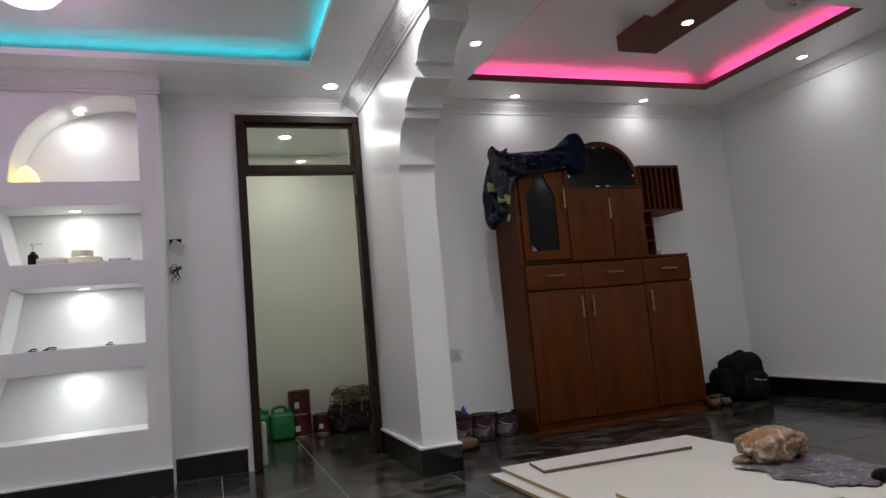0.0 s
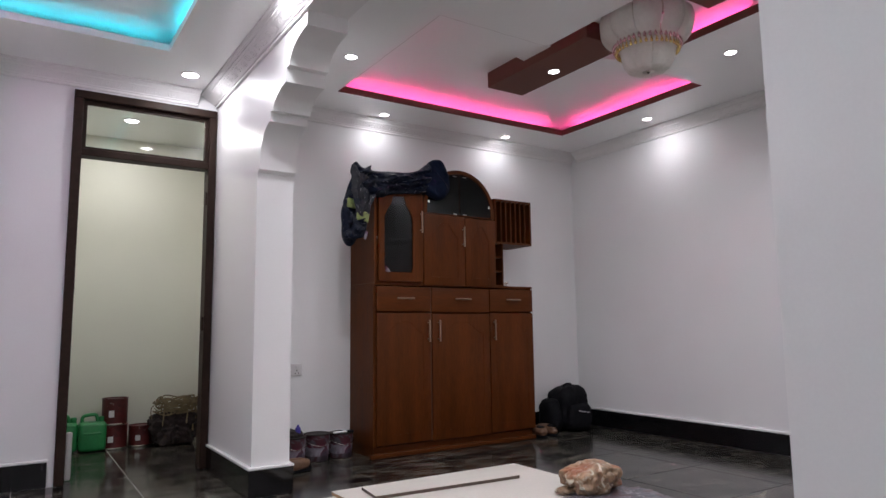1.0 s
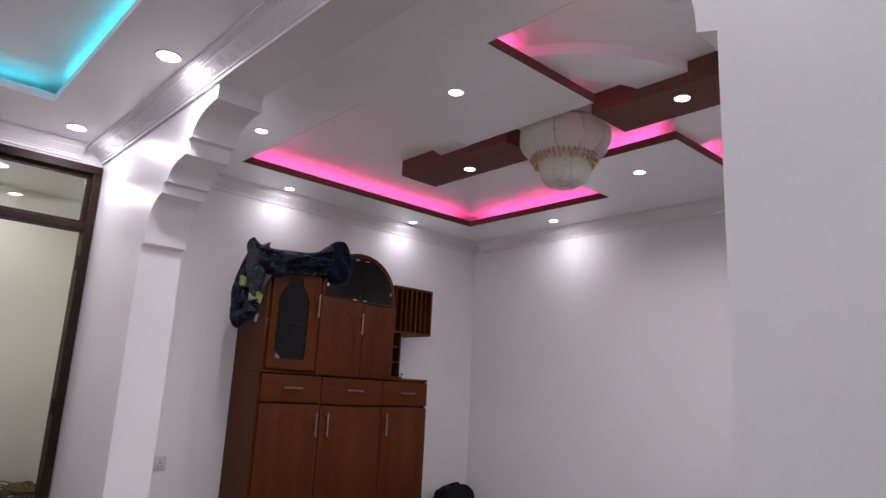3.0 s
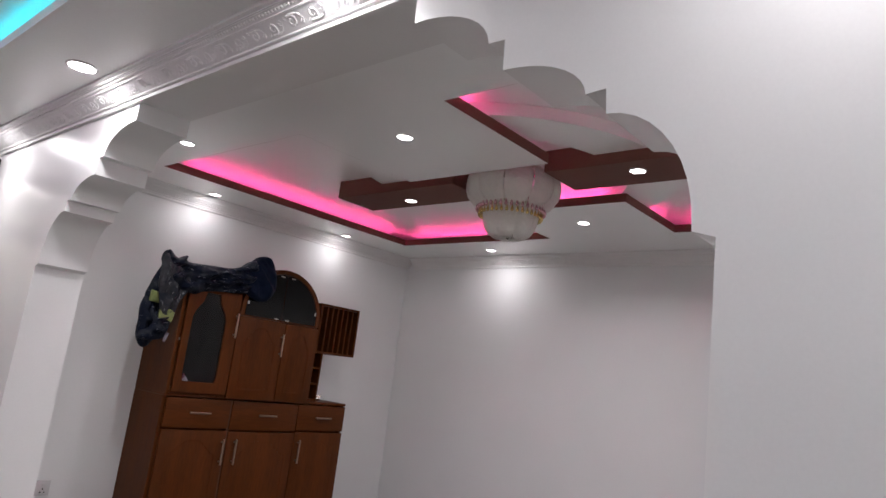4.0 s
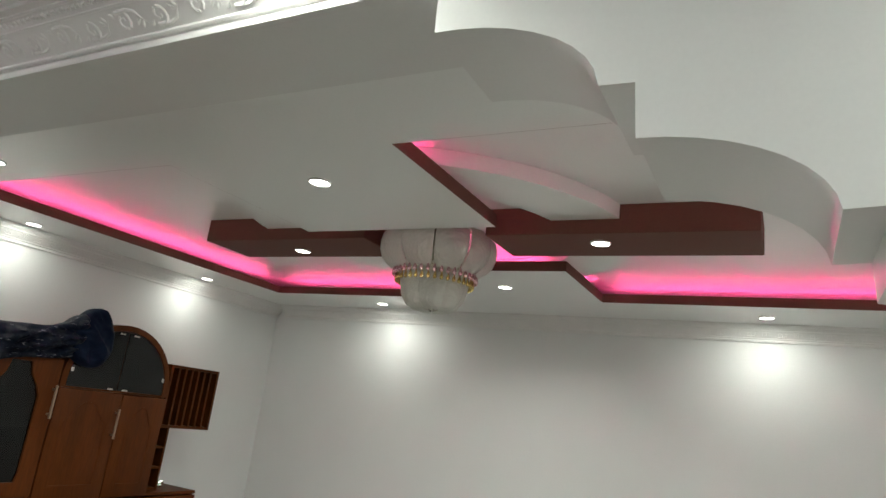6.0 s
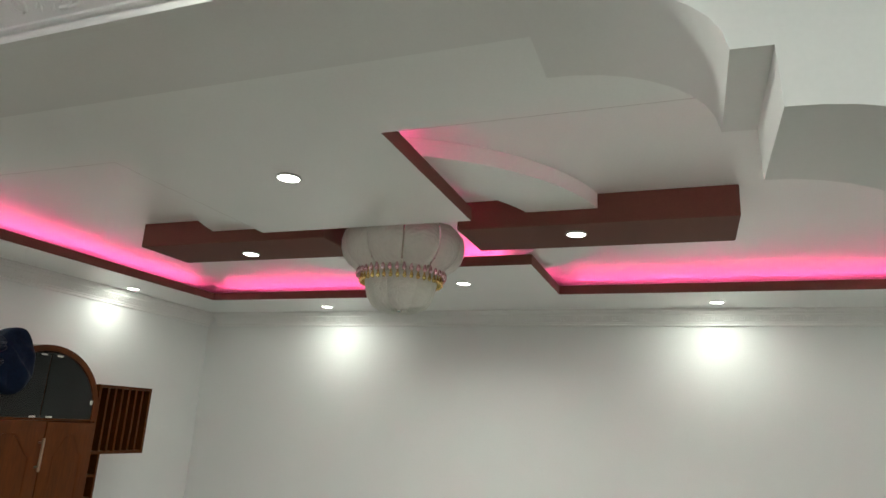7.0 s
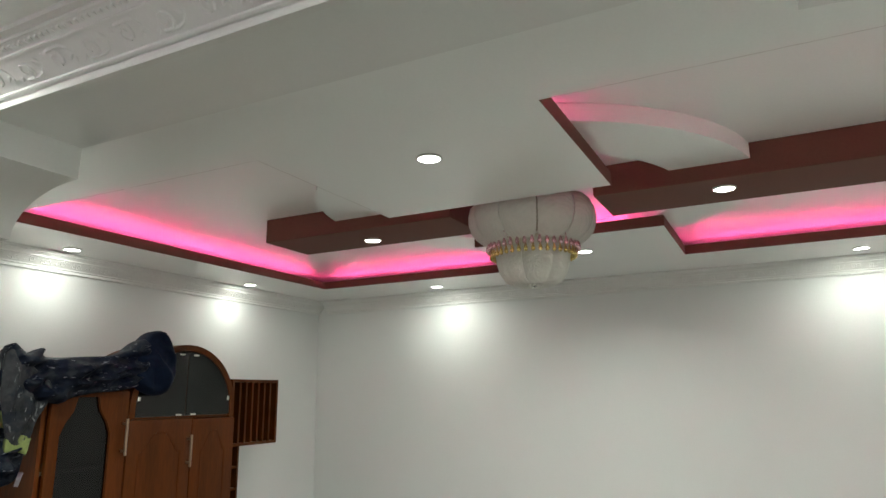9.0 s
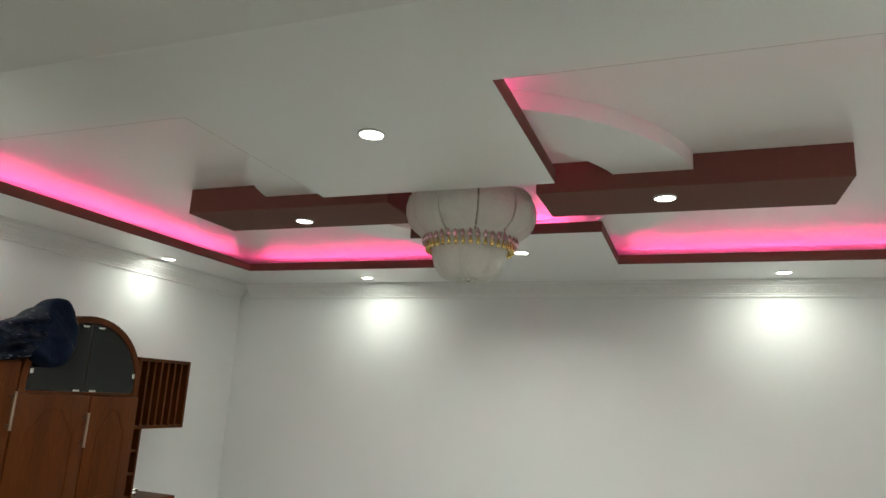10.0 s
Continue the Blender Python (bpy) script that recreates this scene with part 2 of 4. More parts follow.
def thing(name, at, label, category, group="", kind=""):
    ob = new(name)
    ob.empty_display_size = 0.05
    ob.location = at
    ORIGIN[ob] = Vector(at)
    return tagged(ob, label, category, group, kind)


def solid(name, bm, material, label, category, kind="structure", group="", angle=35):
    ob = new(name, finish(bm, name, material, angle))
    ORIGIN[ob] = Vector((0, 0, 0))
    return tagged(ob, label, category, group, kind)


def B():
    return bmesh.new()


def box(bm, x0, x1, y0, y1, z0, z1, bevel=0.0, seg=1):
    r = bmesh.ops.create_cube(bm, size=1.0)
    vs = r["verts"]
    bmesh.ops.scale(bm, verts=vs, vec=(x1 - x0, y1 - y0, z1 - z0))
    bmesh.ops.translate(bm, verts=vs, vec=((x0 + x1) / 2, (y0 + y1) / 2, (z0 + z1) / 2))
    if bevel:
        es = list({e for v in vs for e in v.link_edges})
        bmesh.ops.bevel(bm, geom=es, offset=bevel, segments=seg, affect="EDGES", profile=0.5)
    return bm


def prism(bm, poly, axis, a, b, holes=()):
    """A flat outline, with holes, drawn out along an axis ('x': outline in y, z; 'y': in x, z; 'z': in x, y)."""
    def put(p, t):
        return {"x": (t, p[0], p[1]), "y": (p[0], t, p[1]), "z": (p[0], p[1], t)}[axis]
    edges = []
    for loop in (poly, *holes):
        vs = [bm.verts.new(put(p, a)) for p in loop]
        edges += [bm.edges.new((vs[i], vs[(i + 1) % len(vs)])) for i in range(len(vs))]
    r = bmesh.ops.triangle_fill(bm, use_beauty=True, use_dissolve=False, edges=edges)
    faces = [g for g in r["geom"] if isinstance(g, bmesh.types.BMFace)]
    ex = bmesh.ops.extrude_face_region(bm, geom=faces)
    vs = [g for g in ex["geom"] if isinstance(g, bmesh.types.BMVert)]
    bmesh.ops.translate(bm, verts=vs, vec=Vector(put((0, 0), b - a)))
    return bm


def lathe(bm, prof, at=(0, 0, 0), seg=24, m=None, cap=True):
    rings = []
    for r, z in prof:
        rings.append([bm.verts.new((at[0] + r * math.cos(2 * math.pi * i / seg), at[1] + r * math.sin(2 * math.pi * i / seg), at[2] + z)) for i in range(seg)])
    for p, q in zip(rings, rings[1:]):
        for i in range(seg):
            bm.faces.new((p[i], p[(i + 1) % seg], q[(i + 1) % seg], q[i]))
    if cap:
        bm.faces.new(rings[0])
        bm.faces.new(rings[-1])
    if m:
        bmesh.ops.transform(bm, matrix=m, verts=[v for r in rings for v in r])
    return bm


def tube(bm, pts, radii, seg=10, wobble=0.0, freq=9.0, squash=1.0):
    """A hose through points, with a radius at each, crumpled by noise where asked."""
    pts = [Vector(p) for p in pts]
    rings = []
    for i, p in enumerate(pts):
        d = (pts[min(i + 1, len(pts) - 1)] - pts[max(i - 1, 0)]).normalized()
        u = d.cross(Vector((0, 1, 0)))
        u = u.normalized() if u.length > 0.05 else d.cross(Vector((1, 0, 0))).normalized()
        w = d.cross(u).normalized()
        ring = []
        for k in range(seg):
            a = 2 * math.pi * k / seg
            r = radii[i] if isinstance(radii, (list, tuple)) else radii
            q = p + u * math.cos(a) * r + w * math.sin(a) * r * squash
            if wobble:
                n = 0.55 - 1.6 * abs(noise.noise(q * freq)) + 0.7 * noise.noise(q * freq * 2.3) - 0.5 * abs(noise.noise(q * freq * 4.1))
                q = q + (q - p) * n * wobble
            ring.append(bm.verts.new(q))
        rings.append(ring)
    for p, q in zip(rings, rings[1:]):
        for i in range(seg):
            bm.faces.new((p[i], p[(i + 1) % seg], q[(i + 1) % seg], q[i]))
    bm.faces.new(rings[0])
    bm.faces.new(rings[-1])
    return bm


def curve_pts(ctrl, n):
    """Points along a smooth line through the control points (place and radius)."""
    out, rad = [], []
    c = [ctrl[0], *ctrl, ctrl[-1]]
    for s in range(len(ctrl) - 1):
        p0, p1, p2, p3 = (np.array(c[s + k], float) for k in range(4))
        for i in range(n):
            t = i / n
            v = 0.5 * (2 * p1 + (p2 - p0) * t + (2 * p0 - 5 * p1 + 4 * p2 - p3) * t * t + (3 * p1 - p0 - 3 * p2 + p3) * t ** 3)
            out.append(v[:3])
            rad.append(v[3])
    out.append(np.array(ctrl[-1][:3], float))
    rad.append(ctrl[-1][3])
    return out, rad


def lump(bm, at, size, power=1.0, sub=4, amp=0.12, freq=6.0, flat=None):
    """A crumpled body: a rounded shape pushed about by noise and resting on its flat underside."""
    r = bmesh.ops.create_icosphere(bm, subdivisions=sub, radius=1.0)
    for v in r["verts"]:
        d = v.co.normalized()
        s = (abs(d.x) ** (2 * power) + abs(d.y) ** (2 * power) + abs(d.z) ** (2 * power)) ** (-1 / (2 * power))
        p = Vector((d.x * s * size[0], d.y * s * size[1], d.z * s * size[2]))
        q = p + Vector(at)
        n = 1 + amp * (noise.noise(q * freq) + 0.7 * abs(noise.noise(q * freq * 2.1)) - 0.2 + 0.35 * noise.noise(q * freq * 5))
        p = p * n
        v.co = p + Vector(at)
        if flat is not None and v.co.z < flat:
            v.co.z = flat
    return bm


def arc(cx, cz, rx, rz, a0, a1, n):
    return [(cx + rx * math.cos(radians(a0 + (a1 - a0) * i / n)), cz + rz * math.sin(radians(a0 + (a1 - a0) * i / n))) for i in range(n + 1)]


# ---------------------------------------------------------------- walls
# arch wall: scalloped opening, the same on both sides of its middle
YC, HALF = 2.5785, 1.5065
half = [(HALF, 0.0), (HALF, 1.792), (1.468, 1.803)]
half += arc(1.2995, 1.815, 0.168, 0.22, 0, 90, 9)
half += [(1.296, 2.086), (1.253, 2.083)]
half += arc(1.049, 2.078, 0.204, 0.10, 3, 90, 9)
half += [(1.045, 2.251), (1.001, 2.252)]
half += arc(0.757, 2.25, 0.243, 0.12, 3, 90, 9)
half += [(0.754, 2.447)]
outline = [(-2.6, 0.0)] + [(YC - d, z) for d, z in half] + [(YC + d, z) for d, z in reversed(half)] + [(FAR, 0.0), (FAR, 2.8), (-2.6, 2.8)]
wall_arch = solid("wall_arch", prism(B(), outline, "x", 0.008, TH), M_HALL, "white painted wall with a wide scalloped plaster arch", "wall", angle=28)
bv = wall_arch.modifiers.new("soft_edge", "BEVEL")
bv.width, bv.segments, bv.limit_method, bv.angle_limit = 0.005, 2, "ANGLE", radians(40)

# far wall with the door opening
DX0, DX1, DTOP = -0.846, -0.014, 2.395
bm = prism(B(), [(-3.9, 0), (DX0, 0), (DX0, DTOP), (DX1, DTOP), (DX1, 0), (3.5, 0), (3.5, 2.8), (-3.9, 2.8)], "y", FAR, FAR + 0.15)
solid("wall_far", bm, M_WALL, "plain white painted wall behind the cabinet", "wall")
solid("wall_right", box(B(), RIGHT, RIGHT + 0.15, NEAR, FAR, 0, 2.8), M_WALL, "plain white painted wall lit by downlights", "wall")
# this and the next two walls are unseen, added to close the rooms
solid("wall_near", box(B(), TH, RIGHT + 0.15, NEAR - 0.15, NEAR, 0, 2.8), M_WALL, "plain white painted wall", "wall")
solid("wall_hall_left", box(B(), -3.9, -3.75, -2.6, FAR, 0, 2.8), M_WALL, "plain white painted wall", "wall")
solid("wall_hall_back", box(B(), -3.9, TH, -2.75, -2.6, 0, 2.8), M_WALL, "plain white painted wall", "wall")
YB = 6.46
solid("wall_store_back", box(B(), -1.5, 0.7, YB, YB + 0.12, 0, 2.8), M_CREAM, "cream painted wall of the store room", "wall")
solid("wall_store_left", box(B(), -1.12, -1.0, FAR + 0.15, YB, 0, 2.8), M_CREAM, "cream painted wall of the store room", "wall")
solid("wall_store_right", box(B(), 0.32, 0.44, FAR + 0.15, YB, 0, 2.8), M_CREAM, "cream painted wall of the store room", "wall")

# ---------------------------------------------------------------- ceilings
X0, X1, Y0, Y1 = 0.713, 2.838, 0.66, 4.578              # tray opening
P1 = (1.474, 2.352, 3.24)                             # panel from the arch side: tip x, y from, y to
P2 = (2.150, 2.282, 3.165)                             # panel from the wall side
ZT = ZB + 0.045
bm = B()
box(bm, TH, X0, NEAR, FAR, ZB, ZT)
box(bm, X1, RIGHT, NEAR, FAR, ZB, ZT)
box(bm, X0, X1, Y1, FAR, ZB, ZT)
box(bm, X0, X1, NEAR, Y0, ZB, ZT)
box(bm, X0, P1[0], P1[1], P1[2], ZB, ZT)
box(bm, P2[0], X1, P2[1], P2[2], ZB, ZT)
solid("ceiling_lower", bm, M_CEIL, "white suspended gypsum ceiling with two tray openings", "ceiling")
solid("ceiling_upper", box(B(), TH, RIGHT, NEAR, FAR, ZU, ZU + 0.1), M_CEIL, "white upper gypsum ceiling above the tray", "ceiling")

# brown painted edge of the tray
loop = [(X0, Y0), (X1, Y0), (X1, P2[1]), (P2[0], P2[1]), (P2[0], P2[2]), (X1, P2[2]), (X1, Y1), (X0, Y1), (X0, P1[2]), (P1[0], P1[2]), (P1[0], P1[1]), (X0, P1[1])]
bm = B()
for i, (a, b) in enumerate(zip(loop, loop[1:] + loop[:1])):
    d = Vector((b[0] - a[0], b[1] - a[1], 0)).normalized()
    nrm = Vector((-d.y, d.x, 0)) * 0.0018
    xs, ys = sorted((a[0], b[0])), sorted((a[1], b[1]))
    if abs(d.x) > 0.5:
        box(bm, xs[0] + 0.0019, xs[1] - 0.0019, min(a[1], a[1] + nrm.y), max(a[1], a[1] + nrm.y), ZB + 0.0005, ZT + 0.003)
    else:
        box(bm, min(a[0], a[0] + nrm.x), max(a[0], a[0] + nrm.x), ys[0] - 0.0018, ys[1] + 0.0018, ZB + 0.0005, ZT + 0.003)
solid("trim_tray", bm, M_BROWN, "brown painted edge round the ceiling tray", "trim")

# brown boxes on both sides of the chandelier, and the white ring round it
BX = (1.578, 1.888)
for y0, y1 in ((1.453, 2.44), (3.02, 3.975)):
    solid("ceiling_beam", box(B(), BX[0], BX[1], y0, y1, ZB, ZU, 0.003), M_BROWN, "long brown painted gypsum box below the ceiling", "ceiling beam")
CX, CY = 1.748, 2.748
RZ, RO, RI = 2.612, 0.85, 0.60
for s in (-1, 1):
    dx = abs((BX[0] - 0.001 if s < 0 else BX[1] + 0.001) - CX)
    ao, ai = math.acos(dx / RO), math.acos(dx / RI)
    n = 40
    pts = [(CX + s * RO * math.cos(ao * (2 * i / n - 1)), CY + RO * math.sin(ao * (2 * i / n - 1))) for i in range(n + 1)]
    pts += [(CX + s * RI * math.cos(ai * (1 - 2 * i / n)), CY + RI * math.sin(ai * (1 - 2 * i / n))) for i in range(n + 1)]
    solid("ceiling_ring", prism(B(), pts, "z", RZ, ZU - 0.001), M_CEIL, "white round gypsum ring at the upper ceiling", "ceiling ring")

# hall ceiling with its own tray
HX0, HX1, HY0, HY1 = -3.1, -0.43, -1.6, 4.40
bm = B()
box(bm, HX1, 0, -2.6, FAR, ZA, ZA + 0.04)
box(bm, -3.75, HX0, -2.6, FAR, ZA, ZA + 0.04)
box(bm, HX0, HX1, HY1, FAR, ZA, ZA + 0.04)
box(bm, HX0, HX1, -2.6, HY0, ZA, ZA + 0.04)
solid("ceiling_hall", bm, M_CEIL, "white gypsum ceiling of the hall with a lit tray", "ceiling")
solid("ceiling_hall_upper", box(B(), -3.75, 0, -2.6, FAR, ZA + 0.10, ZA + 0.17), M_CEIL, "white upper ceiling of the hall tray", "ceiling")
solid("ceiling_store", box(B(), -1.0, 0.32, FAR + 0.15, YB, 2.52, 2.6), M_CEIL, "plain white ceiling of the store room", "ceiling")


# cove light strips, lying on the lower ceiling behind its edge
def strip(x0, x1, y0, y1, z, material, label):
    bm = box(B(), x0, x1, y0, y1, z, z + 0.006)
    return solid("light_strip", bm, material, label, "light strip", "object", "cove light strips")


S, W = 0.105, 0.012
PK = "glowing pink light strip lying on the tray edge"
strip(X0 + 0.05, X1 - 0.05, Y1 + S, Y1 + S + W, ZT + 0.004, G_PINK, PK)
strip(X0 + 0.05, X1 - 0.05, Y0 - S - W, Y0 - S, ZT + 0.004, G_PINK, PK)
strip(X1 + S, X1 + S + W, P2[2] + 0.05, Y1, ZT + 0.004, G_PINK, PK)
strip(X1 + S, X1 + S + W, Y0, P2[1] - 0.05, ZT + 0.004, G_PINK, PK)
strip(X0 - S - W, X0 - S, P1[2] + 0.05, Y1, ZT + 0.004, G_PINK, PK)
strip(X0 - S - W, X0 - S, Y0, P1[1] - 0.05, ZT + 0.004, G_PINK, PK)
strip(X0 + 0.02, P1[0] - 0.1, P1[1] + S, P1[1] + S + W, ZT + 0.004, G_PINK, PK)
strip(X0 + 0.02, P1[0] - 0.1, P1[2] - S - W, P1[2] - S, ZT + 0.004, G_PINK, PK)
strip(P2[0] + 0.1, X1 - 0.02, P2[1] + S, P2[1] + S + W, ZT + 0.004, G_PINK, PK)
strip(P2[0] + 0.1, X1 - 0.02, P2[2] - S - W, P2[2] - S, ZT + 0.004, G_PINK, PK)
strip(P2[0] + S, P2[0] + S + W, P2[1] + 0.1, P2[2] - 0.1, ZT + 0.004, G_PINK, PK)
CN = "glowing cyan light strip lying on the hall tray edge"
strip(HX0 + 0.05, HX1 - 0.05, HY1 + 0.025, HY1 + 0.037, ZA + 0.044, G_CYAN, CN)
strip(HX1 + 0.025, HX1 + 0.037, HY0 + 0.05, HY1 - 0.05, ZA + 0.044, G_CYAN, CN)
strip(HX0 - 0.052, HX0 - 0.04, HY0 + 0.05, HY1 - 0.05, ZA + 0.044, G_CYAN, CN)


# ---------------------------------------------------------------- cornices
def cornice(bm, a, b, out, z0, z1, reach):
    """A moulded plaster cornice from a to b; out: the way from the wall into the room."""
    a, b, out = Vector(a), Vector(b), Vector(out)
    h = z1 - z0
    prof = [(0, 0), (0.13, 0), (0.14, 0.02), (0.14, 0.13), (0.12, 0.15), (0.13, 0.18), (0.19, 0.18), (0.22, 0.21), (0.22, 0.26), (0.24, 0.28),
            (0.44, 0.44), (0.64, 0.62), (0.66, 0.60), (0.69, 0.63), (0.68, 0.67), (0.70, 0.69), (0.83, 0.81), (0.86, 0.79), (0.89, 0.82), (0.88, 0.86), (1.0, 0.88), (1.0, 1.0), (0, 1.0)]
    r0 = [bm.verts.new(a + out * reach * p + Vector((0, 0, z0 + h * q))) for p, q in prof]
    r1 = [bm.verts.new(b + out * reach * p + Vector((0, 0, z0 + h * q))) for p, q in prof]
    n = len(prof)
    for i in range(n):
        bm.faces.new((r0[i], r0[(i + 1) % n], r1[(i + 1) % n], r1[i]))
    bm.faces.new(r0)
    bm.faces.new(r1)


def relief(bm, a, b, out, z0, z1, reach, step, size):
    """Scrolls with leaflets and small blossoms on the slope of a cornice."""
    a, b, out = Vector(a), Vector(b), Vector(out)
    along = (b - a).normalized()
    h = z1 - z0
    up = (out * reach * 0.40 + Vector((0, 0, h * 0.34))).normalized()
    base = out * reach * 0.425 + Vector((0, 0, z0 + h * 0.455))
    n = int((b - a).length / step)
    s = size

    def stroke(pts, rad):
        tube(bm, [c + along * (x * s) + up * (y * s) for x, y in pts], [r * s * 0.86 for r in rad], 6)

    for i in range(n):
        c = a + along * (i + 0.5) * step + base
        g = 1 if i % 2 else -1
        sp = []
        for k in range(15):
            t = k / 14
            ang = -2.2 + t * 8.4
            r = 0.5 * (1 - 0.80 * t)
            sp.append((0.30 - r * math.cos(ang), g * (0.02 - r * math.sin(ang))))
        stroke([(-1.05, g * -0.30), (-0.55, g * 0.34), (-0.15, g * 0.46), *sp], [0.05, 0.10, 0.12, *[0.12 - 0.03 * k / 14 for k in range(15)]])
        for x0, y0, x1, y1 in ((-0.75, 0.0, -0.35, -0.30), (-0.85, -0.1, -0.62, -0.46), (0.75, 0.2, 1.05, 0.42)):
            stroke([(x0, g * y0), ((x0 + x1) / 2, g * ((y0 + y1) / 2 + 0.05)), (x1, g * y1)], [0.06, 0.13, 0.05])


def beads(bm, a, b, out, z0, z1, reach, step):
    a, b, out = Vector(a), Vector(b), Vector(out)
    along = (b - a).normalized()
    h = z1 - z0
    c0 = out * reach * 0.765 + Vector((0, 0, z0 + h * 0.748))
    for i in range(int((b - a).length / step)):
        c = a + along * (i + 0.5) * step + c0
        box(bm, c.x - 0.004, c.x + 0.004, c.y - 0.0035, c.y + 0.0035, c.z - 0.003, c.z + 0.003)


EX, EY = Vector((1, 0, 0)), Vector((0, 1, 0))
bm = B()
cornice(bm, (0.008, -2.6, 0), (0.008, FAR, 0), -EX, 2.44, ZA, 0.115)
hall_cornice = solid("cornice_hall_arch", bm, M_PLASTER, "white moulded plaster cornice with leaf scrolls", "cornice")
bm = B()
relief(bm, (0.008, 1.0, 0), (0.008, FAR - 0.15, 0), -EX, 2.44, ZA, 0.115, 0.094, 0.043)
part("scroll_relief", bm, M_PLASTER, hall_cornice, "raised leaf scrolls", 60)
bm = B()
beads(bm, (0.008, 1.0, 0), (0.008, FAR - 0.15, 0), -EX, 2.44, ZA, 0.115, 0.016)
part("bead_row", bm, M_PLASTER, hall_cornice)
bm = B()
cornice(bm, (-1.345, FAR, 0), (-0.125, FAR, 0), -EY, 2.435, ZA, 0.10)
door_cornice = solid("cornice_hall_door", bm, M_PLASTER, "white moulded plaster cornice over the door", "cornice")
bm = B()
relief(bm, (-1.30, FAR, 0), (-0.18, FAR, 0), -EY, 2.435, ZA, 0.10, 0.08, 0.036)
part("scroll_relief", bm, M_PLASTER, door_cornice, "raised leaf scrolls", 60)
for nm, a, b, o in (("cornice_far", (TH, FAR, 0), (RIGHT, FAR, 0), -EY), ("cornice_right", (RIGHT, NEAR, 0), (RIGHT, FAR - 0.09, 0), -EX), ("cornice_near", (TH, NEAR, 0), (RIGHT - 0.09, NEAR, 0), EY)):
    bm = B()
    cornice(bm, a, b, o, 2.466, ZB, 0.09)
    c = solid(nm, bm, M_PLASTER, "white moulded plaster cornice with leaf scrolls", "cornice")
    bm = B()
    L0 = Vector(b) - Vector(a)
    relief(bm, Vector(a) + L0 * 0.05, Vector(b) - L0 * 0.05, o, 2.466, ZB, 0.09, 0.078, 0.034)
    part("scroll_relief", bm, M_PLASTER, c, "raised leaf scrolls", 60)


# ---------------------------------------------------------------- skirting
def skirting(name, segs):
    bm, cap = B(), B()
    for x0, x1, y0, y1 in segs:
        box(bm, x0, x1, y0, y1, 0.004, 0.146)
        box(cap, x0 - 0.004, x1 + 0.004, y0 - 0.004, y1 + 0.004, 0.146, 0.162, 0.005, 2)
    ob = solid(name, bm, M_SKIRT, "black polished tile skirting with a white top edge", "skirting")
    part("cap", cap, M_HALL, ob, "white painted ledge")
    return ob


K = 0.018
JA, JB = YC - HALF, YC + HALF
skirting("baseboard_far", [(TH + K, 0.99, FAR - K, FAR), (2.47, RIGHT - K, FAR - K, FAR)])
skirting("baseboard_right", [(RIGHT - K, RIGHT, NEAR, FAR - K)])
skirting("baseboard_arch_far", [(0.008 - K, 0.008, JB - K, FAR - 0.04), (0.008, TH, JB - K, JB), (TH, TH + K, JB - K, FAR - K)])
skirting("baseboard_arch_near", [(0.008 - K, 0.008, -2.5, JA + K), (0.008, TH, JA, JA + K), (TH, TH + K, NEAR + K, JA + K)])
skirting("baseboard_door", [(-1.345, -0.905, FAR - K, FAR)])

# ---------------------------------------------------------------- lights in the ceilings
def downlight(x, y, z, watts, r=0.034, label="round white recessed downlight, lit", group="ceiling downlights", colour=WHITE, spread=180):
    t = thing("downlight", (x, y, z), label, "downlight", group, "object")
    bm = lathe(B(), [(r, 0.004), (r * 1.16, 0.0), (r * 1.18, -0.003), (r * 1.06, -0.006), (r, -0.006), (r, 0.004)], (x, y, z), 28, cap=False)
    part("rim", bm, M_SOCKET, t, "white plastic rim")
    bm = lathe(B(), [(r, -0.0035), (r * 0.6, -0.0055), (0.002, -0.006)], (x, y, z), 28)
    part("lens", bm, G_LAMP, t, "glowing lens")
    disc_lamp(x, y, z - 0.0075, watts, r, colour, spread)
    return t


WB = 2.6
for x, y in ((1.228, 4.857), (2.427, 4.855)):
    downlight(x, y, ZB, WB * 0.48)
for x, y in ((3.102, 3.87), (3.102, 1.479)):
    downlight(x, y, ZB, WB * 0.85)
for x, y in ((0.538, 3.976), (0.538, 1.48), (0.939, 2.773), (2.494, 2.716), (1.768, 3.508), (1.698, 2.009)):
    downlight(x, y, ZB, WB * 1.75, spread=146)
# near pair added out of view, repeating the x of the far pair
for x, y in ((1.228, 0.39), (2.427, 0.39)):
    downlight(x, y, ZB, WB)
for x, y in ((-0.245, 4.71), (-0.195, 3.43)):
    downlight(x, y, ZA, WB * 1.7, r=0.05)
for x, y in ((-0.195, 2.08), (-0.195, 0.8), (-0.195, -0.5)):
    downlight(x, y, ZA, WB * 1.5, r=0.05)
# unseen hall lamps, added to brighten the hall and the near pier
for x, y in ((-1.9, -2.1), (-3.4, 3.4), (-3.4, 1.0), (-3.4, -1.0)):
    downlight(x, y, ZA, WB * 5, r=0.05)
downlight(-0.43, 5.88, 2.52, 5.2, r=0.05, colour=(1.0, 0.99, 0.9))

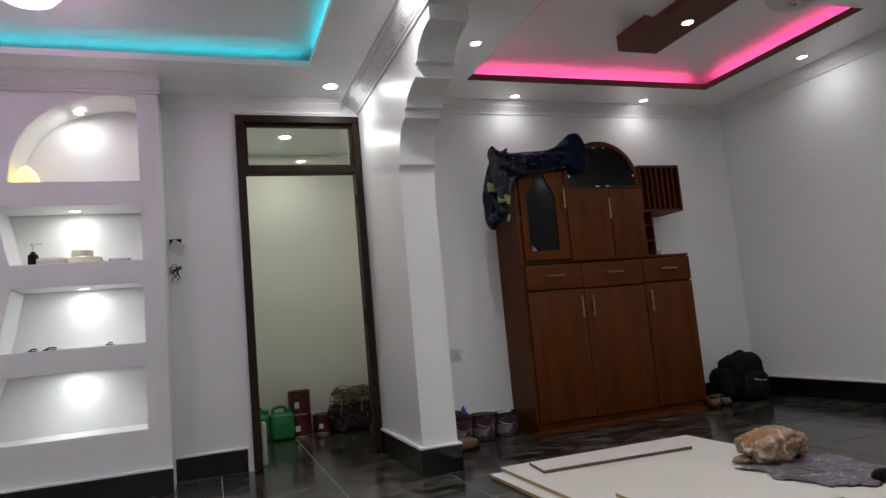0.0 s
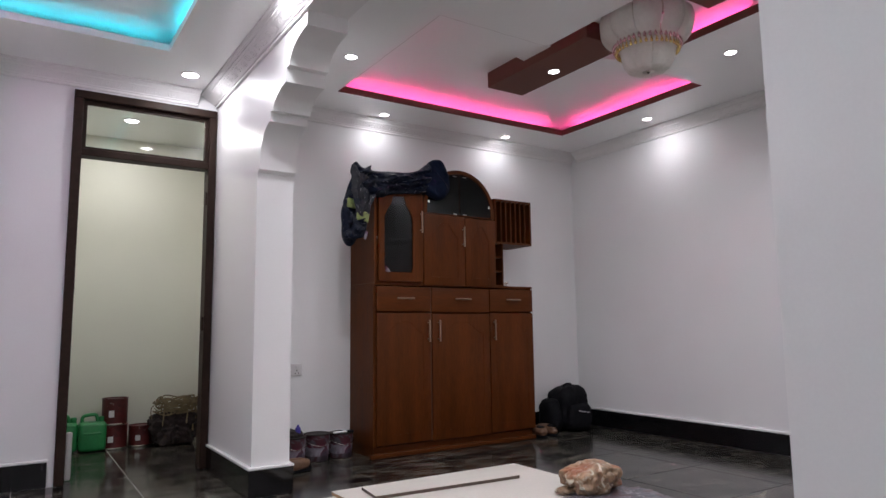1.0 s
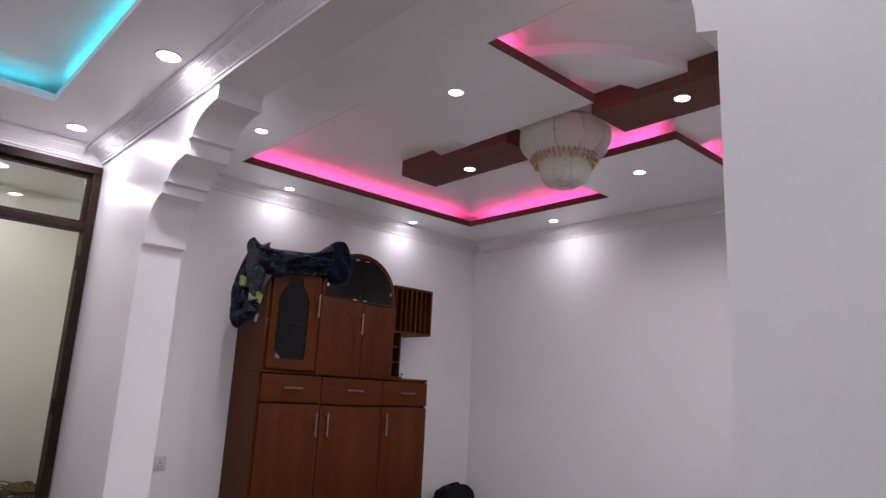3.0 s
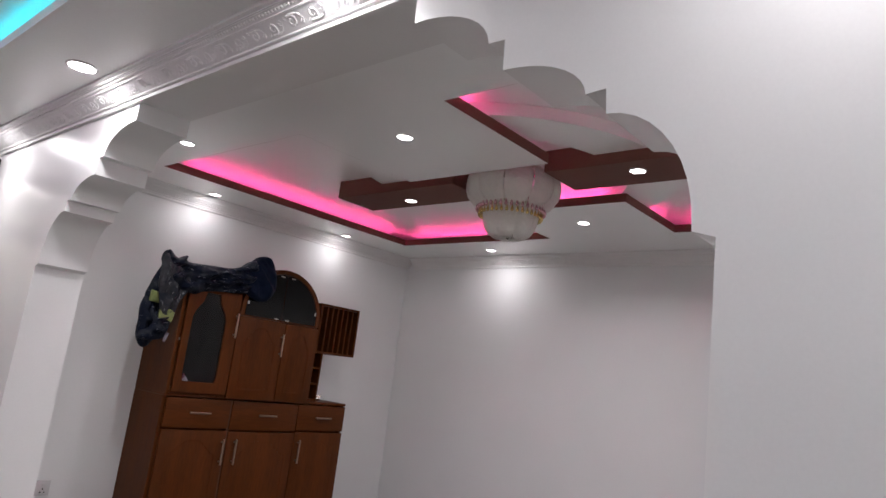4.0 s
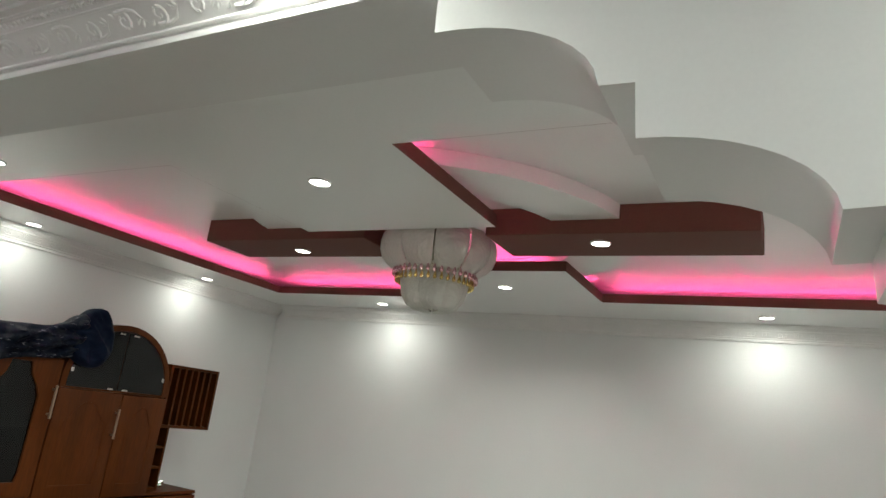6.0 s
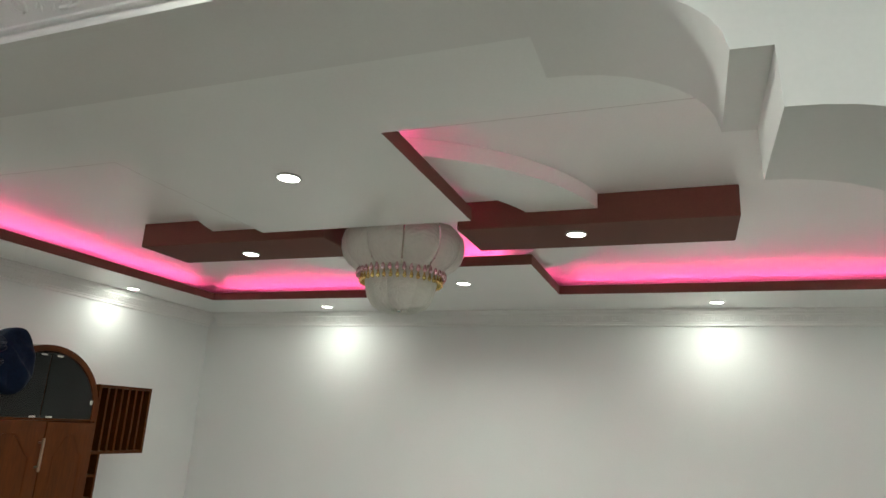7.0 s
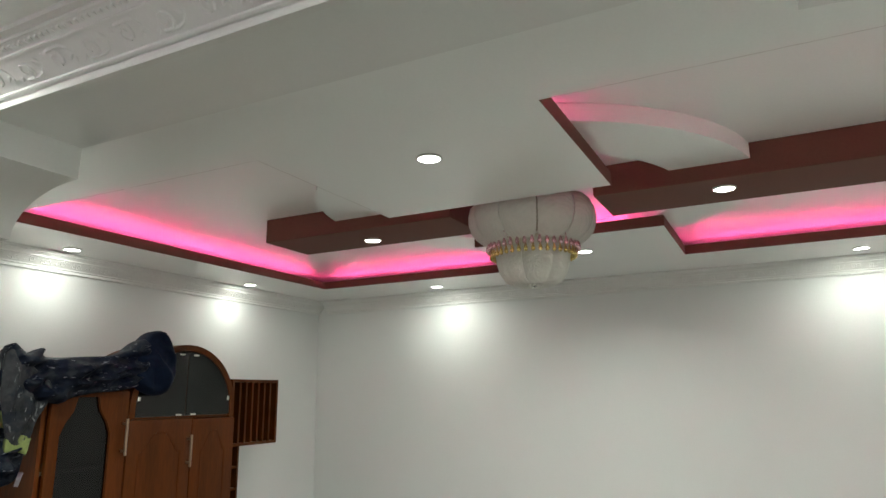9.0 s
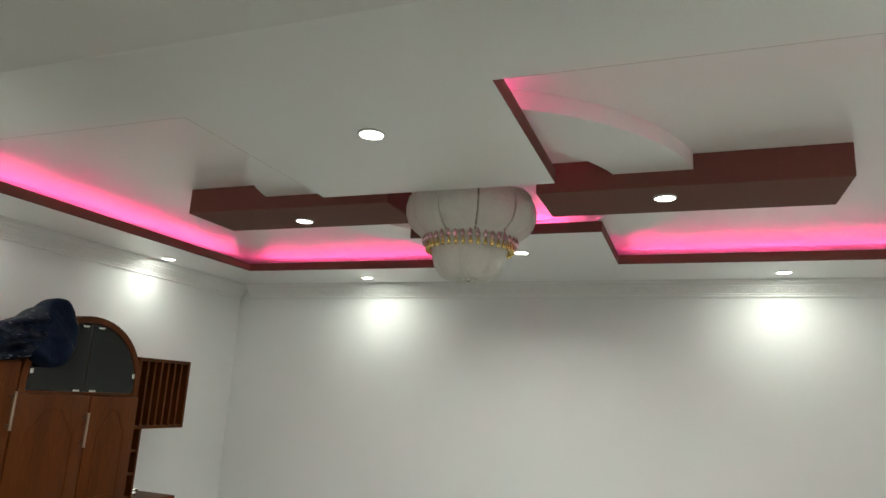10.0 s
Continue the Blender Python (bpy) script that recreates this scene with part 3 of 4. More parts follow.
# ---------------------------------------------------------------- door with transom
d1 = thing("door_1", (-0.45, FAR, 0), "dark brown steel door frame with a glazed transom, standing open", "door frame", kind="structure")
FY0, FY1 = FAR - 0.025, FAR + 0.09
for nm, x0, x1 in (("jamb", DX0 - 0.022, DX0 + 0.032), ("jamb", DX1 - 0.032, DX1 + 0.018)):
    bm = box(B(), x0, x1, FY0, FY1, 0.004, DTOP - 0.03, 0.004)
    box(bm, x0 + 0.015, x1 - 0.015, FY1, FY1 + 0.02, 0.004, DTOP - 0.03)
    part(nm, bm, M_DOOR, d1)
bm = box(B(), DX0 - 0.022, DX1 + 0.018, FY0, FY1, DTOP - 0.03, DTOP + 0.022, 0.004)
part("head", bm, M_DOOR, d1)
bm = box(B(), DX0 + 0.032, DX1 - 0.032, FY0 + 0.005, FY1 - 0.005, 2.0, 2.045, 0.004)
part("transom_bar", bm, M_DOOR, d1)
bm = B()
for x0, x1, z0, z1 in ((DX0 + 0.032, DX1 - 0.032, DTOP - 0.055, DTOP - 0.03), (DX0 + 0.032, DX1 - 0.032, 2.045, 2.065), (DX0 + 0.032, DX0 + 0.055, 2.065, DTOP - 0.055), (DX1 - 0.055, DX1 - 0.032, 2.065, DTOP - 0.055)):
    box(bm, x0, x1, FY0 + 0.04, FY0 + 0.065, z0, z1)
part("glazing_bead", bm, M_DOOR, d1)
pane = part("pane", box(B(), DX0 + 0.05, DX1 - 0.05, FY0 + 0.05, FY0 + 0.055, 2.06, DTOP - 0.05), M_GLASS, d1, "clear glass pane")
pane.visible_shadow = False
part("strike_plate", box(B(), DX0 + 0.032, DX0 + 0.036, FY0 + 0.03, FY0 + 0.06, 1.13, 1.32, 0.001), M_CHROME, d1, "steel strike plate")
bm = lathe(B(), [(0.008, 0), (0.008, 0.09)], (DX1 - 0.036, FY0 + 0.02, 0.9), 10)
lathe(bm, [(0.008, 0), (0.008, 0.09)], (DX1 - 0.036, FY0 + 0.02, 1.75), 10)
part("hinge", bm, M_DOOR, d1)
part("door_stop", box(B(), DX0 + 0.04, DX0 + 0.075, FAR + 0.11, FAR + 0.14, 0.004, 0.29, 0.01, 2), M_SOCKET, d1, "pale timber block beside the frame")

# ---------------------------------------------------------------- niche unit in the hall
NY, NXR = 4.72, -1.343
n1 = [(-1.464, 1.885), (-1.464, 2.412), (-1.562, 2.425), (-1.674, 2.419), (-1.792, 2.393), (-1.906, 2.347), (-1.992, 2.287), (-2.058, 2.217), (-2.112, 2.127), (-2.148, 2.022), (-2.162, 1.885)]
n2 = [(-1.464, 1.398), (-1.464, 1.742), (-2.232, 1.742), (-2.207, 1.627), (-2.182, 1.497), (-2.158, 1.398)]
n3 = [(-1.466, 0.899), (-1.466, 1.259), (-2.157, 1.259), (-2.182, 1.137), (-2.207, 1.007), (-2.232, 0.899)]
n4 = [(-1.472, 0.392), (-1.47, 0.759), (-2.252, 0.759), (-2.302, 0.607), (-2.342, 0.392)]
bm = prism(B(), [(-2.9, 0.0), (NXR, 0.0), (NXR, 2.44), (-2.9, 2.44)], "y", NY, FAR - 0.002, [n1, n2, n3, n4])
niche = solid("niche_unit", bm, M_WALL, "white plastered wall unit with curved lit niches", "wall unit", "structure")
bv = niche.modifiers.new("soft_edge", "BEVEL")
bv.width, bv.segments, bv.limit_method, bv.angle_limit = 0.004, 2, "ANGLE", radians(50)
skirting("baseboard_niche", [(-2.9, NXR, NY - K, NY)])
bm = B()
cornice(bm, (-2.9, NY, 0), (NXR + 0.02, NY, 0), -EY, 2.435, ZA, 0.12)
solid("cornice_niche", bm, M_PLASTER, "white moulded plaster cornice above the niches", "cornice")
for x, z in ((-1.85, 1.742), (-1.81, 1.259), (-1.86, 0.759)):
    downlight(x, 4.90, z, 1.3, 0.03, "small round downlight under a niche top, lit", "niche downlights", (0.95, 1.0, 0.94))
downlight(-1.81, 4.90, 2.367, 1.3, 0.026, "small round downlight under a niche top, lit", "niche downlights", (0.95, 1.0, 0.94))

# things in the niches
t = thing("pump_bottle", (-2.07, 4.86, 1.398), "black pump bottle with a pale spout on the niche shelf", "bottle")
part("body", lathe(B(), [(0.026, 0), (0.028, 0.005), (0.028, 0.07), (0.012, 0.085), (0.012, 0.092)], (-2.07, 4.86, 1.398), 18), M_BLACK, t)
bm = lathe(B(), [(0.006, 0.092), (0.006, 0.13), (0.014, 0.131), (0.014, 0.14)], (-2.07, 4.86, 1.398), 12)
box(bm, -2.07, -2.02, 4.855, 4.865, 1.535, 1.543, 0.002)
part("pump", bm, M_SOCKET, t, "pale plastic pump")
t = thing("tape_roll", (-1.97, 4.87, 1.398), "ivory ring of tape lying on the niche shelf", "tape roll")
part("ring", lathe(B(), [(0.06, 0), (0.085, 0.0), (0.085, 0.045), (0.06, 0.045), (0.06, 0)], (-1.97, 4.87, 1.398), 28, cap=False), M_CERAMIC, t)
part("band", lathe(B(), [(0.0865, 0.012), (0.0865, 0.03)], (-1.97, 4.87, 1.398), 28, cap=False), M_SOCKET, t)
t = thing("round_box", (-1.795, 4.87, 1.398), "ivory plastic tub with a lid on the niche shelf", "tub")
part("tub", lathe(B(), [(0.09, 0), (0.094, 0.006), (0.094, 0.04), (0.088, 0.045)], (-1.795, 4.87, 1.398), 30), M_CERAMIC, t)
part("lid", lathe(B(), [(0.058, 0.045), (0.06, 0.05), (0.06, 0.085), (0.055, 0.09)], (-1.81, 4.87, 1.398), 30), M_CERAMIC, t)
t = thing("small_carton", (-1.60, 4.86, 1.398), "flat violet blue carton on the niche shelf", "carton")
part("carton_body", box(B(), -1.66, -1.545, 4.82, 4.90, 1.398, 1.425, 0.002), M_BLUE, t)
part("print_bar", box(B(), -1.655, -1.55, 4.8185, 4.82, 1.416, 1.422), M_PALE, t, "pale printed bar")
for x, y, l in ((-2.08, 4.84, 0.05), (-1.995, 4.86, 0.075), (-1.675, 4.84, 0.045)):
    t = thing("screw_strip", (x, y, 0.899), "small dark metal fitting lying on the niche shelf", "fitting", "niche fittings")
    bm = box(B(), x - l / 2, x + l / 2, y - 0.012, y + 0.012, 0.900, 0.906, 0.002)
    part("plate", bm, M_DOOR, t)
    part("tongue", tube(B(), [(x - l * 0.3, y, 0.907), (x, y, 0.916), (x + l * 0.45, y, 0.913)], 0.004, 6), M_DOOR, t)

# lamp shape added for the yellow glow at the niche's left edge
t = thing("niche_glow", (-2.085, 4.80, 1.885), "small glowing cone added for the yellow glow at the niche edge", "lamp")
part("foot", lathe(B(), [(0.03, 0.0), (0.03, 0.008), (0.008, 0.012), (0.008, 0.03)], (-2.085, 4.80, 1.885), 18), M_CHROME, t)
part("shade", lathe(B(), [(0.075, 0.015), (0.06, 0.06), (0.03, 0.10), (0.008, 0.115)], (-2.085, 4.80, 1.885), 24), G_SHADE, t, "yellow glowing cone")

# open socket box with loose wires beside the door
t = thing("wall_socket_box", (-1.29, FAR, 1.5), "open wall box with a plastic cover hanging loose", "wall box")
# no hollow is cut: a black plate paints the shade inside the box
part("recess", box(B(), -1.325, -1.25, FAR - 0.004, FAR, 1.515, 1.56), M_BLACK, t, "flat black plate for the shade of the open box")
bm = box(B(), -0.045, 0.045, -0.006, 0.006, -0.04, 0.04, 0.004)
bmesh.ops.transform(bm, matrix=pose(-1.277, FAR - 0.05, 1.497, 25, 28, 10), verts=bm.verts)
part("cover", bm, M_SOCKET, t, "pale plastic cover")
part("lead", tube(B(), [(-1.29, FAR - 0.004, 1.53), (-1.285, FAR - 0.035, 1.528), (-1.28, FAR - 0.05, 1.51)], 0.004, 6), M_BLACK, t)
t = thing("loose_wires", (-1.31, FAR, 1.3), "bunch of loose cut wires sticking out of the wall", "wires")
rnd = random.Random(4)
for i in range(7):
    e = (-1.33 + rnd.random() * 0.07, FAR - 0.05 - rnd.random() * 0.05, 1.27 + rnd.random() * 0.03)
    p = [(-1.33, FAR - 0.002, 1.37 - i * 0.008), (-1.30 + rnd.random() * 0.05, FAR - 0.07, 1.39 - rnd.random() * 0.04), (-1.27 - rnd.random() * 0.04, FAR - 0.06, 1.33), e]
    q, _ = curve_pts([(*c, 0.002) for c in p], 5)
    part("wire", tube(B(), q, 0.0028, 5), M_BLACK if i % 2 else M_WIRE, t)
part("terminal", box(B(), -1.325, -1.265, FAR - 0.09, FAR - 0.06, 1.262, 1.276, 0.003), M_SOCKET, t)

# wall socket in the dining room
t = thing("wall_socket", (0.565, FAR, 0.61), "square white switched wall socket", "socket")
part("plate", box(B(), 0.505, 0.65, FAR - 0.012, FAR, 0.57, 0.655, 0.004, 2), M_SOCKET, t)
for x in (0.535, 0.60):
    part("rocker", box(B(), x, x + 0.018, FAR - 0.017, FAR - 0.012, 0.625, 0.643, 0.002), M_SOCKET, t)
    # black boxes on the plate paint the dark of the pin holes
    bm = B()
    for dx, dz in ((0, 0), (0.022, 0), (0.011, 0.018)):
        box(bm, x + dx - 0.003, x + dx + 0.003, FAR - 0.0132, FAR - 0.012, 0.585 + dz, 0.593 + dz)
    part("pin_holes", bm, M_BLACK, t)

# ---------------------------------------------------------------- tall cabinet
CF, CB = 4.638, FAR - 0.003                 # door fronts, back
CL, CR = 1.008, 2.442
cab = thing("cabinet", (1.72, 4.86, 0), "tall reddish-brown wooden cabinet with drawers, glazed doors and arched top", "cabinet")
part("plinth", box(B(), CL + 0.01, CR - 0.01, CF + 0.03, CB, 0.0, 0.075), M_WOOD_H, cab)
part("base_board", box(B(), CL - 0.03, CR + 0.0, CF - 0.01, CF + 0.03, 0.0, 0.03, 0.004), M_WOOD_H, cab, "low wooden strip along the floor")
part("side_panel", box(B(), CL, CL + 0.02, CF + 0.02, CB, 0.075, 1.205), M_WOOD, cab)
part("side_panel", box(B(), CR - 0.02, CR, CF + 0.02, CB, 0.075, 1.205), M_WOOD, cab)
part("carcass", box(B(), CL + 0.02, CR - 0.02, CF + 0.04, CB, 0.075, 1.19), M_WOOD, cab)
part("counter", box(B(), CL, CR + 0.008, CF + 0.005, CB, 1.205, 1.223, 0.003), M_WOOD_H, cab)


def handle(x, y, z0, z1, parent, across=False):
    bm = B()
    r = 0.0065
    if across:
        tube(bm, [(z0, y - 0.028, x), (z1, y - 0.028, x)], r, 10)
        for q in (z0 + 0.02, z1 - 0.02):
            tube(bm, [(q, y, x), (q, y - 0.028, x)], r * 0.8, 8)
    else:
        tube(bm, [(x, y - 0.028, z0), (x, y - 0.028, z1)], r, 10)
        for q in (z0 + 0.02, z1 - 0.02):
            tube(bm, [(x, y, q), (x, y - 0.028, q)], r * 0.8, 8)
    return part("handle", bm, M_HANDLE, parent, "slim brushed steel bar handle")


def arch_panel(x0, x1, z0, z1, rise, n=10):
    """Outline of a panel whose top rises in the middle in an ogee."""
    pts = [(x0, z0), (x1, z0), (x1, z1 - rise)]
    w = (x1 - x0)
    for i in range(1, n):
        u = i / n
        s = 0.5 - 0.5 * math.cos(math.pi * min(1, max(0, (0.5 - abs(u - 0.5)) * 2 * 1.25)))
        pts.append((x1 - w * u, z1 - rise + rise * s))
    pts.append((x0, z1 - rise))
    return pts


def panel_door(name, x0, x1, z0, z1, parent, y=CF, proud=0.0008, rise=0.09, wide=0.006):
    bm = box(B(), x0, x1, y, y + 0.02, z0, z1, 0.004, 2)
    ob = part(name, bm, M_WOOD, parent)
    if proud:
        m = 0.06
        outer = arch_panel(x0 + m, x1 - m, z0 + m, z1 - m, rise)
        inner = arch_panel(x0 + m + wide, x1 - m - wide, z0 + m + wide, z1 - m - wide, rise)
        bm = prism(B(), outer, "y", y - proud, y + 0.001, [inner])
        part("moulding", bm, M_WOOD, ob, "routed groove line")
    return ob


doors = [(1.028, 1.468), (1.484, 2.008), (2.014, 2.446)]
for i, (a, b) in enumerate(doors):
    dz = 0.006 if i == 1 else 0.0
    ob = panel_door("door", a, b, 0.085 - dz, 1.006 - dz, cab)
    hx = (1.445, 1.535, 2.045)[i]
    handle(hx, CF, 0.795, 0.955, ob)
    dr = part("drawer", box(B(), a, b, CF, CF + 0.02, 1.018 - dz, 1.198, 0.004, 2), M_WOOD_H, cab)
    handle(1.112, CF, (a + b) / 2 - 0.07, (a + b) / 2 + 0.07, dr, True)
part("gap_strip", box(B(), 1.468, 1.484, CF + 0.012, CF + 0.02, 0.08, 1.2), M_WOODIN, cab)

# glazed left tower
UF = CF - 0.018
TZ = 1.885
bm = box(B(), CL, CL + 0.02, UF + 0.02, CB, 1.223, TZ)
box(bm, 1.385, 1.403, UF + 0.02, CB, 1.223, TZ)
box(bm, CL, 1.403, UF + 0.02, CB, TZ, TZ + 0.018)
box(bm, CL + 0.02, 1.385, UF + 0.03, CB, 1.223, 1.24)
part("tower_carcass", bm, M_WOOD, cab)
part("tower_back", box(B(), CL + 0.02, 1.385, CB - 0.01, CB, 1.24, TZ), M_WOODIN, cab)
part("shelf", box(B(), CL + 0.02, 1.385, UF + 0.06, CB - 0.01, 1.545, 1.56), M_WOOD_H, cab)
part("shelf_edge", box(B(), CL + 0.02, 1.385, UF + 0.054, UF + 0.0595, 1.545, 1.56), M_PALE, cab, "pale raw shelf edge")
opening = [(1.09, 1.30), (1.306, 1.30), (1.316, 1.34), (1.316, 1.70), (1.296, 1.75), (1.262, 1.80), (1.247, 1.86), (1.15, 1.86), (1.135, 1.80), (1.10, 1.75), (1.08, 1.70), (1.08, 1.34)]
gd = part("glass_door", prism(B(), [(1.035, 1.235), (1.398, 1.235), (1.398, TZ), (1.035, TZ)], "y", UF, UF + 0.02, [opening]), M_WOOD, cab)
pn = part("pane", box(B(), 1.07, 1.325, UF + 0.012, UF + 0.016, 1.29, 1.87), M_SMOKE, gd, "smoked glass pane")
pn.visible_shadow = False
handle(1.378, UF, 1.60, 1.76, gd)
part("corner_label", prism(B(), [(1.092, 1.302), (1.135, 1.302), (1.10, 1.345), (1.092, 1.345)], "y", UF + 0.0085, UF + 0.0115), M_BAND, gd, "torn pale paper label")

# double doors and arched glass top
U0, U1 = 1.408, 2.062
bm = box(B(), U0, U0 + 0.018, UF + 0.02, CB, 1.223, 1.80)
box(bm, U1 - 0.018, U1, UF + 0.02, CB, 1.223, 1.80)
box(bm, U0 + 0.018, U1 - 0.018, UF + 0.02, CB, 1.223, 1.24)
box(bm, U0 + 0.018, U1 - 0.018, UF + 0.03, CB, 1.735, 1.752)
part("upper_carcass", bm, M_WOOD, cab)
a = panel_door("upper_door", U0, 1.775, 1.212, 1.752, cab, UF, 0.002, 0.10, 0.01)
handle(1.753, UF, 1.515, 1.67, a)
panel_door("upper_door", 1.780, U1 + 0.006, 1.212, 1.746, cab, UF, 0.002, 0.10, 0.01)
AC, AR, AZ, AH = 1.735, 0.327, 1.80, 0.318
outer = arc(AC, AZ, AR, AH, 0, 180, 28) + [(AC - AR, 1.755), (AC + AR, 1.755)]
inner = arc(AC, AZ, AR - 0.03, AH - 0.03, 0, 180, 28) + [(AC - AR + 0.03, 1.762), (AC + AR - 0.03, 1.762)]
part("arch_band", prism(B(), outer, "y", UF + 0.004, CB, [inner]), M_WOOD, cab, "bent wooden arch")
part("arch_back", prism(B(), inner, "y", CB - 0.012, CB - 0.004), M_WOODIN, cab)
for s in (-1, 1):
    half_in = [p for p in arc(AC, AZ, AR - 0.034, AH - 0.034, 0, 90, 14)]
    pts = [(AC + s * (x - AC), z) for x, z in half_in] + [(AC + s * 0.003, AZ + AH - 0.04), (AC + s * 0.003, 1.764), (AC + s * (AR - 0.034), 1.764)]
    pts = [p for i, p in enumerate(pts) if i != 14]
    gp = part("glass_leaf", prism(B(), pts, "y", UF + 0.008, UF + 0.013), M_SMOKE, cab, "smoked glass leaf")
    gp.visible_shadow = False
    part("clip", box(B(), AC + s * 0.045 - 0.018, AC + s * 0.045 + 0.018, UF + 0.002, UF + 0.02, 1.763, 1.774, 0.002), M_CHROME, gp, "chrome glass clip")
    part("clip", box(B(), AC + s * 0.045 - 0.018, AC + s * 0.045 + 0.018, UF + 0.002, UF + 0.02, AZ + AH - 0.056, AZ + AH - 0.046, 0.002), M_CHROME, gp, "chrome glass clip")
    part("clip", box(B(), AC + s * 0.28 - 0.008, AC + s * 0.28 + 0.008, UF + 0.002, UF + 0.02, 1.836, 1.86, 0.002), M_CHROME, gp, "chrome glass clip")

# slatted rack and pigeonholes
RF = 4.718
rk = part("rack", B(), M_WOOD, cab)
bm = box(B(), 2.14, 2.522, RF, CB, 1.935, 1.952)
box(bm, 2.14, 2.522, RF, CB, 1.578, 1.595)
box(bm, 2.14, 2.156, RF, CB, 1.595, 1.935)
box(bm, 2.506, 2.522, RF, CB, 1.595, 1.935)
part("rack_frame", bm, M_WOOD, rk)
part("rack_back", box(B(), 2.156, 2.506, CB - 0.01, CB, 1.595, 1.935), M_WOODIN, rk)
for i in range(6):
    x = 2.156 + (i + 1) * 0.35 / 7
    part("slat", box(B(), x - 0.007, x + 0.007, RF + 0.002, CB - 0.01, 1.595, 1.935), M_WOOD, rk)
pg = part("pigeonhole_unit", B(), M_WOOD, cab)
bm = box(B(), 2.068, 2.08, RF, CB, 1.223, 1.578)
box(bm, 2.205, 2.217, RF, CB, 1.223, 1.578)
part("side_board", bm, M_WOOD, pg)
for z in (1.225, 1.343, 1.46):
    part("shelf", box(B(), 2.08, 2.205, RF + 0.003, CB - 0.01, z, z + 0.012), M_WOOD, pg)
part("back_board", box(B(), 2.08, 2.205, CB - 0.01, CB, 1.24, 1.578), M_WOODIN, pg)

cab.location.x, cab.scale = 1.757, (1.018, 1.0, 1.004)

t = thing("tap_fitting", (2.31, 4.78, 1.228), "small steel tap fitting lying on the cabinet counter", "fitting")
part("body", tube(B(), [(2.28, 4.78, 1.243), (2.33, 4.77, 1.245)], 0.014, 12), M_CHROME, t)
part("spout", tube(B(), [(2.305, 4.778, 1.243), (2.31, 4.775, 1.262), (2.34, 4.76, 1.266)], 0.008, 10), M_CHROME, t)

# ---------------------------------------------------------------- workwear thrown over the cabinet
jk = thing("work_jacket", (1.2, 4.8, TZ + 0.018), "navy work jacket with pale smears and painted glints thrown over the cabinet", "jacket")
def ring_line(ctrl, n=8):
    """A smooth closed outline through control points."""
    out, m = [], len(ctrl)
    for s in range(m):
        p0, p1, p2, p3 = (np.array(ctrl[(s + k - 1) % m], float) for k in range(4))
        for i in range(n):
            t = i / n
            out.append(0.5 * (2 * p1 + (p2 - p0) * t + (2 * p0 - 5 * p1 + 4 * p2 - p3) * t * t + (3 * p1 - p0 - 3 * p2 + p3) * t ** 3))
    return np.array(out)


def drape(name, ctrl, front, bulge, depth, material, label="", fold=0.025, along=(1.0, 1.0), reach=0.06, step=0.008, seed=0.0, fine=1.0, turn=0.0):
    """Crumpled cloth: an outline (x, z) swollen to the front with folds and to the back by its depth."""
    line = ring_line(ctrl)
    a, b = line, np.roll(line, -1, 0)

    def nearest(p):
        d = b - a
        t = np.clip(((p - a) * d).sum(1) / np.maximum((d * d).sum(1), 1e-12), 0, 1)
        q = a + d * t[:, None]
        k = ((q - p) ** 2).sum(1).argmin()
        return q[k], math.hypot(*(q[k] - p))

    def inside(p):
        c = (a[:, 1] > p[1]) != (b[:, 1] > p[1])
        x = a[:, 0] + (p[1] - a[:, 1]) / np.where(c, b[:, 1] - a[:, 1], 1) * (b[:, 0] - a[:, 0])
        return (c & (p[0] < x)).sum() % 2 == 1

    lo, hi = line.min(0) - step, line.max(0) + step
    nx, nz = int((hi[0] - lo[0]) / step) + 1, int((hi[1] - lo[1]) / step) + 1
    info = {}
    for i in range(nx):
        for k in range(nz):
            p = np.array((lo[0] + i * step, lo[1] + k * step))
            q, dist = nearest(p)
            info[i, k] = (p, dist, True) if inside(p) else (q, 0.0, False)
    bm = B()
    made = {}
    ct, st = math.cos(radians(turn)), math.sin(radians(turn))
    for side in (0, 1):
        for (i, k), (p, dist, ins) in info.items():
            u = min(1.0, dist / reach)
            puff = math.sqrt(1 - (1 - u) ** 2)
            run, rise = p[0] * ct + p[1] * st, p[1] * ct - p[0] * st
            v = Vector((run * along[0] * 9 + seed, rise * along[1] * 9, seed))
            v += 0.35 * Vector((noise.noise(v * 0.6), noise.noise(v * 0.6 + Vector((5, 2, 1))), 0))
            n = 0.8 - 1.9 * abs(noise.noise(v)) + 0.5 * noise.noise(v * 1.7) - fine * (0.6 * abs(noise.noise(v * 2.6)) + 0.22 * abs(noise.noise(v * 5.3)))
            y = front - (bulge * puff + fold * n * min(1.0, u * 1.6)) if side == 0 else front + depth * puff
            wob = 0.006 * noise.noise(v * 2.7) * (1 if ins else 0)
            made[side, i, k] = bm.verts.new((p[0] + wob, y, p[1] + wob))
        for i in range(nx - 1):
            for k in range(nz - 1):
                c4 = [(i, k), (i + 1, k), (i + 1, k + 1), (i, k + 1)]
                if any(info[q][2] for q in c4):
                    bm.faces.new([made[(side, *q)] for q in c4])
    bmesh.ops.delete(bm, geom=[v for v in bm.verts if not v.link_faces], context="VERTS")
    bmesh.ops.remove_doubles(bm, verts=bm.verts, dist=0.002)
    return part(name, bm, material, jk, label, 55)


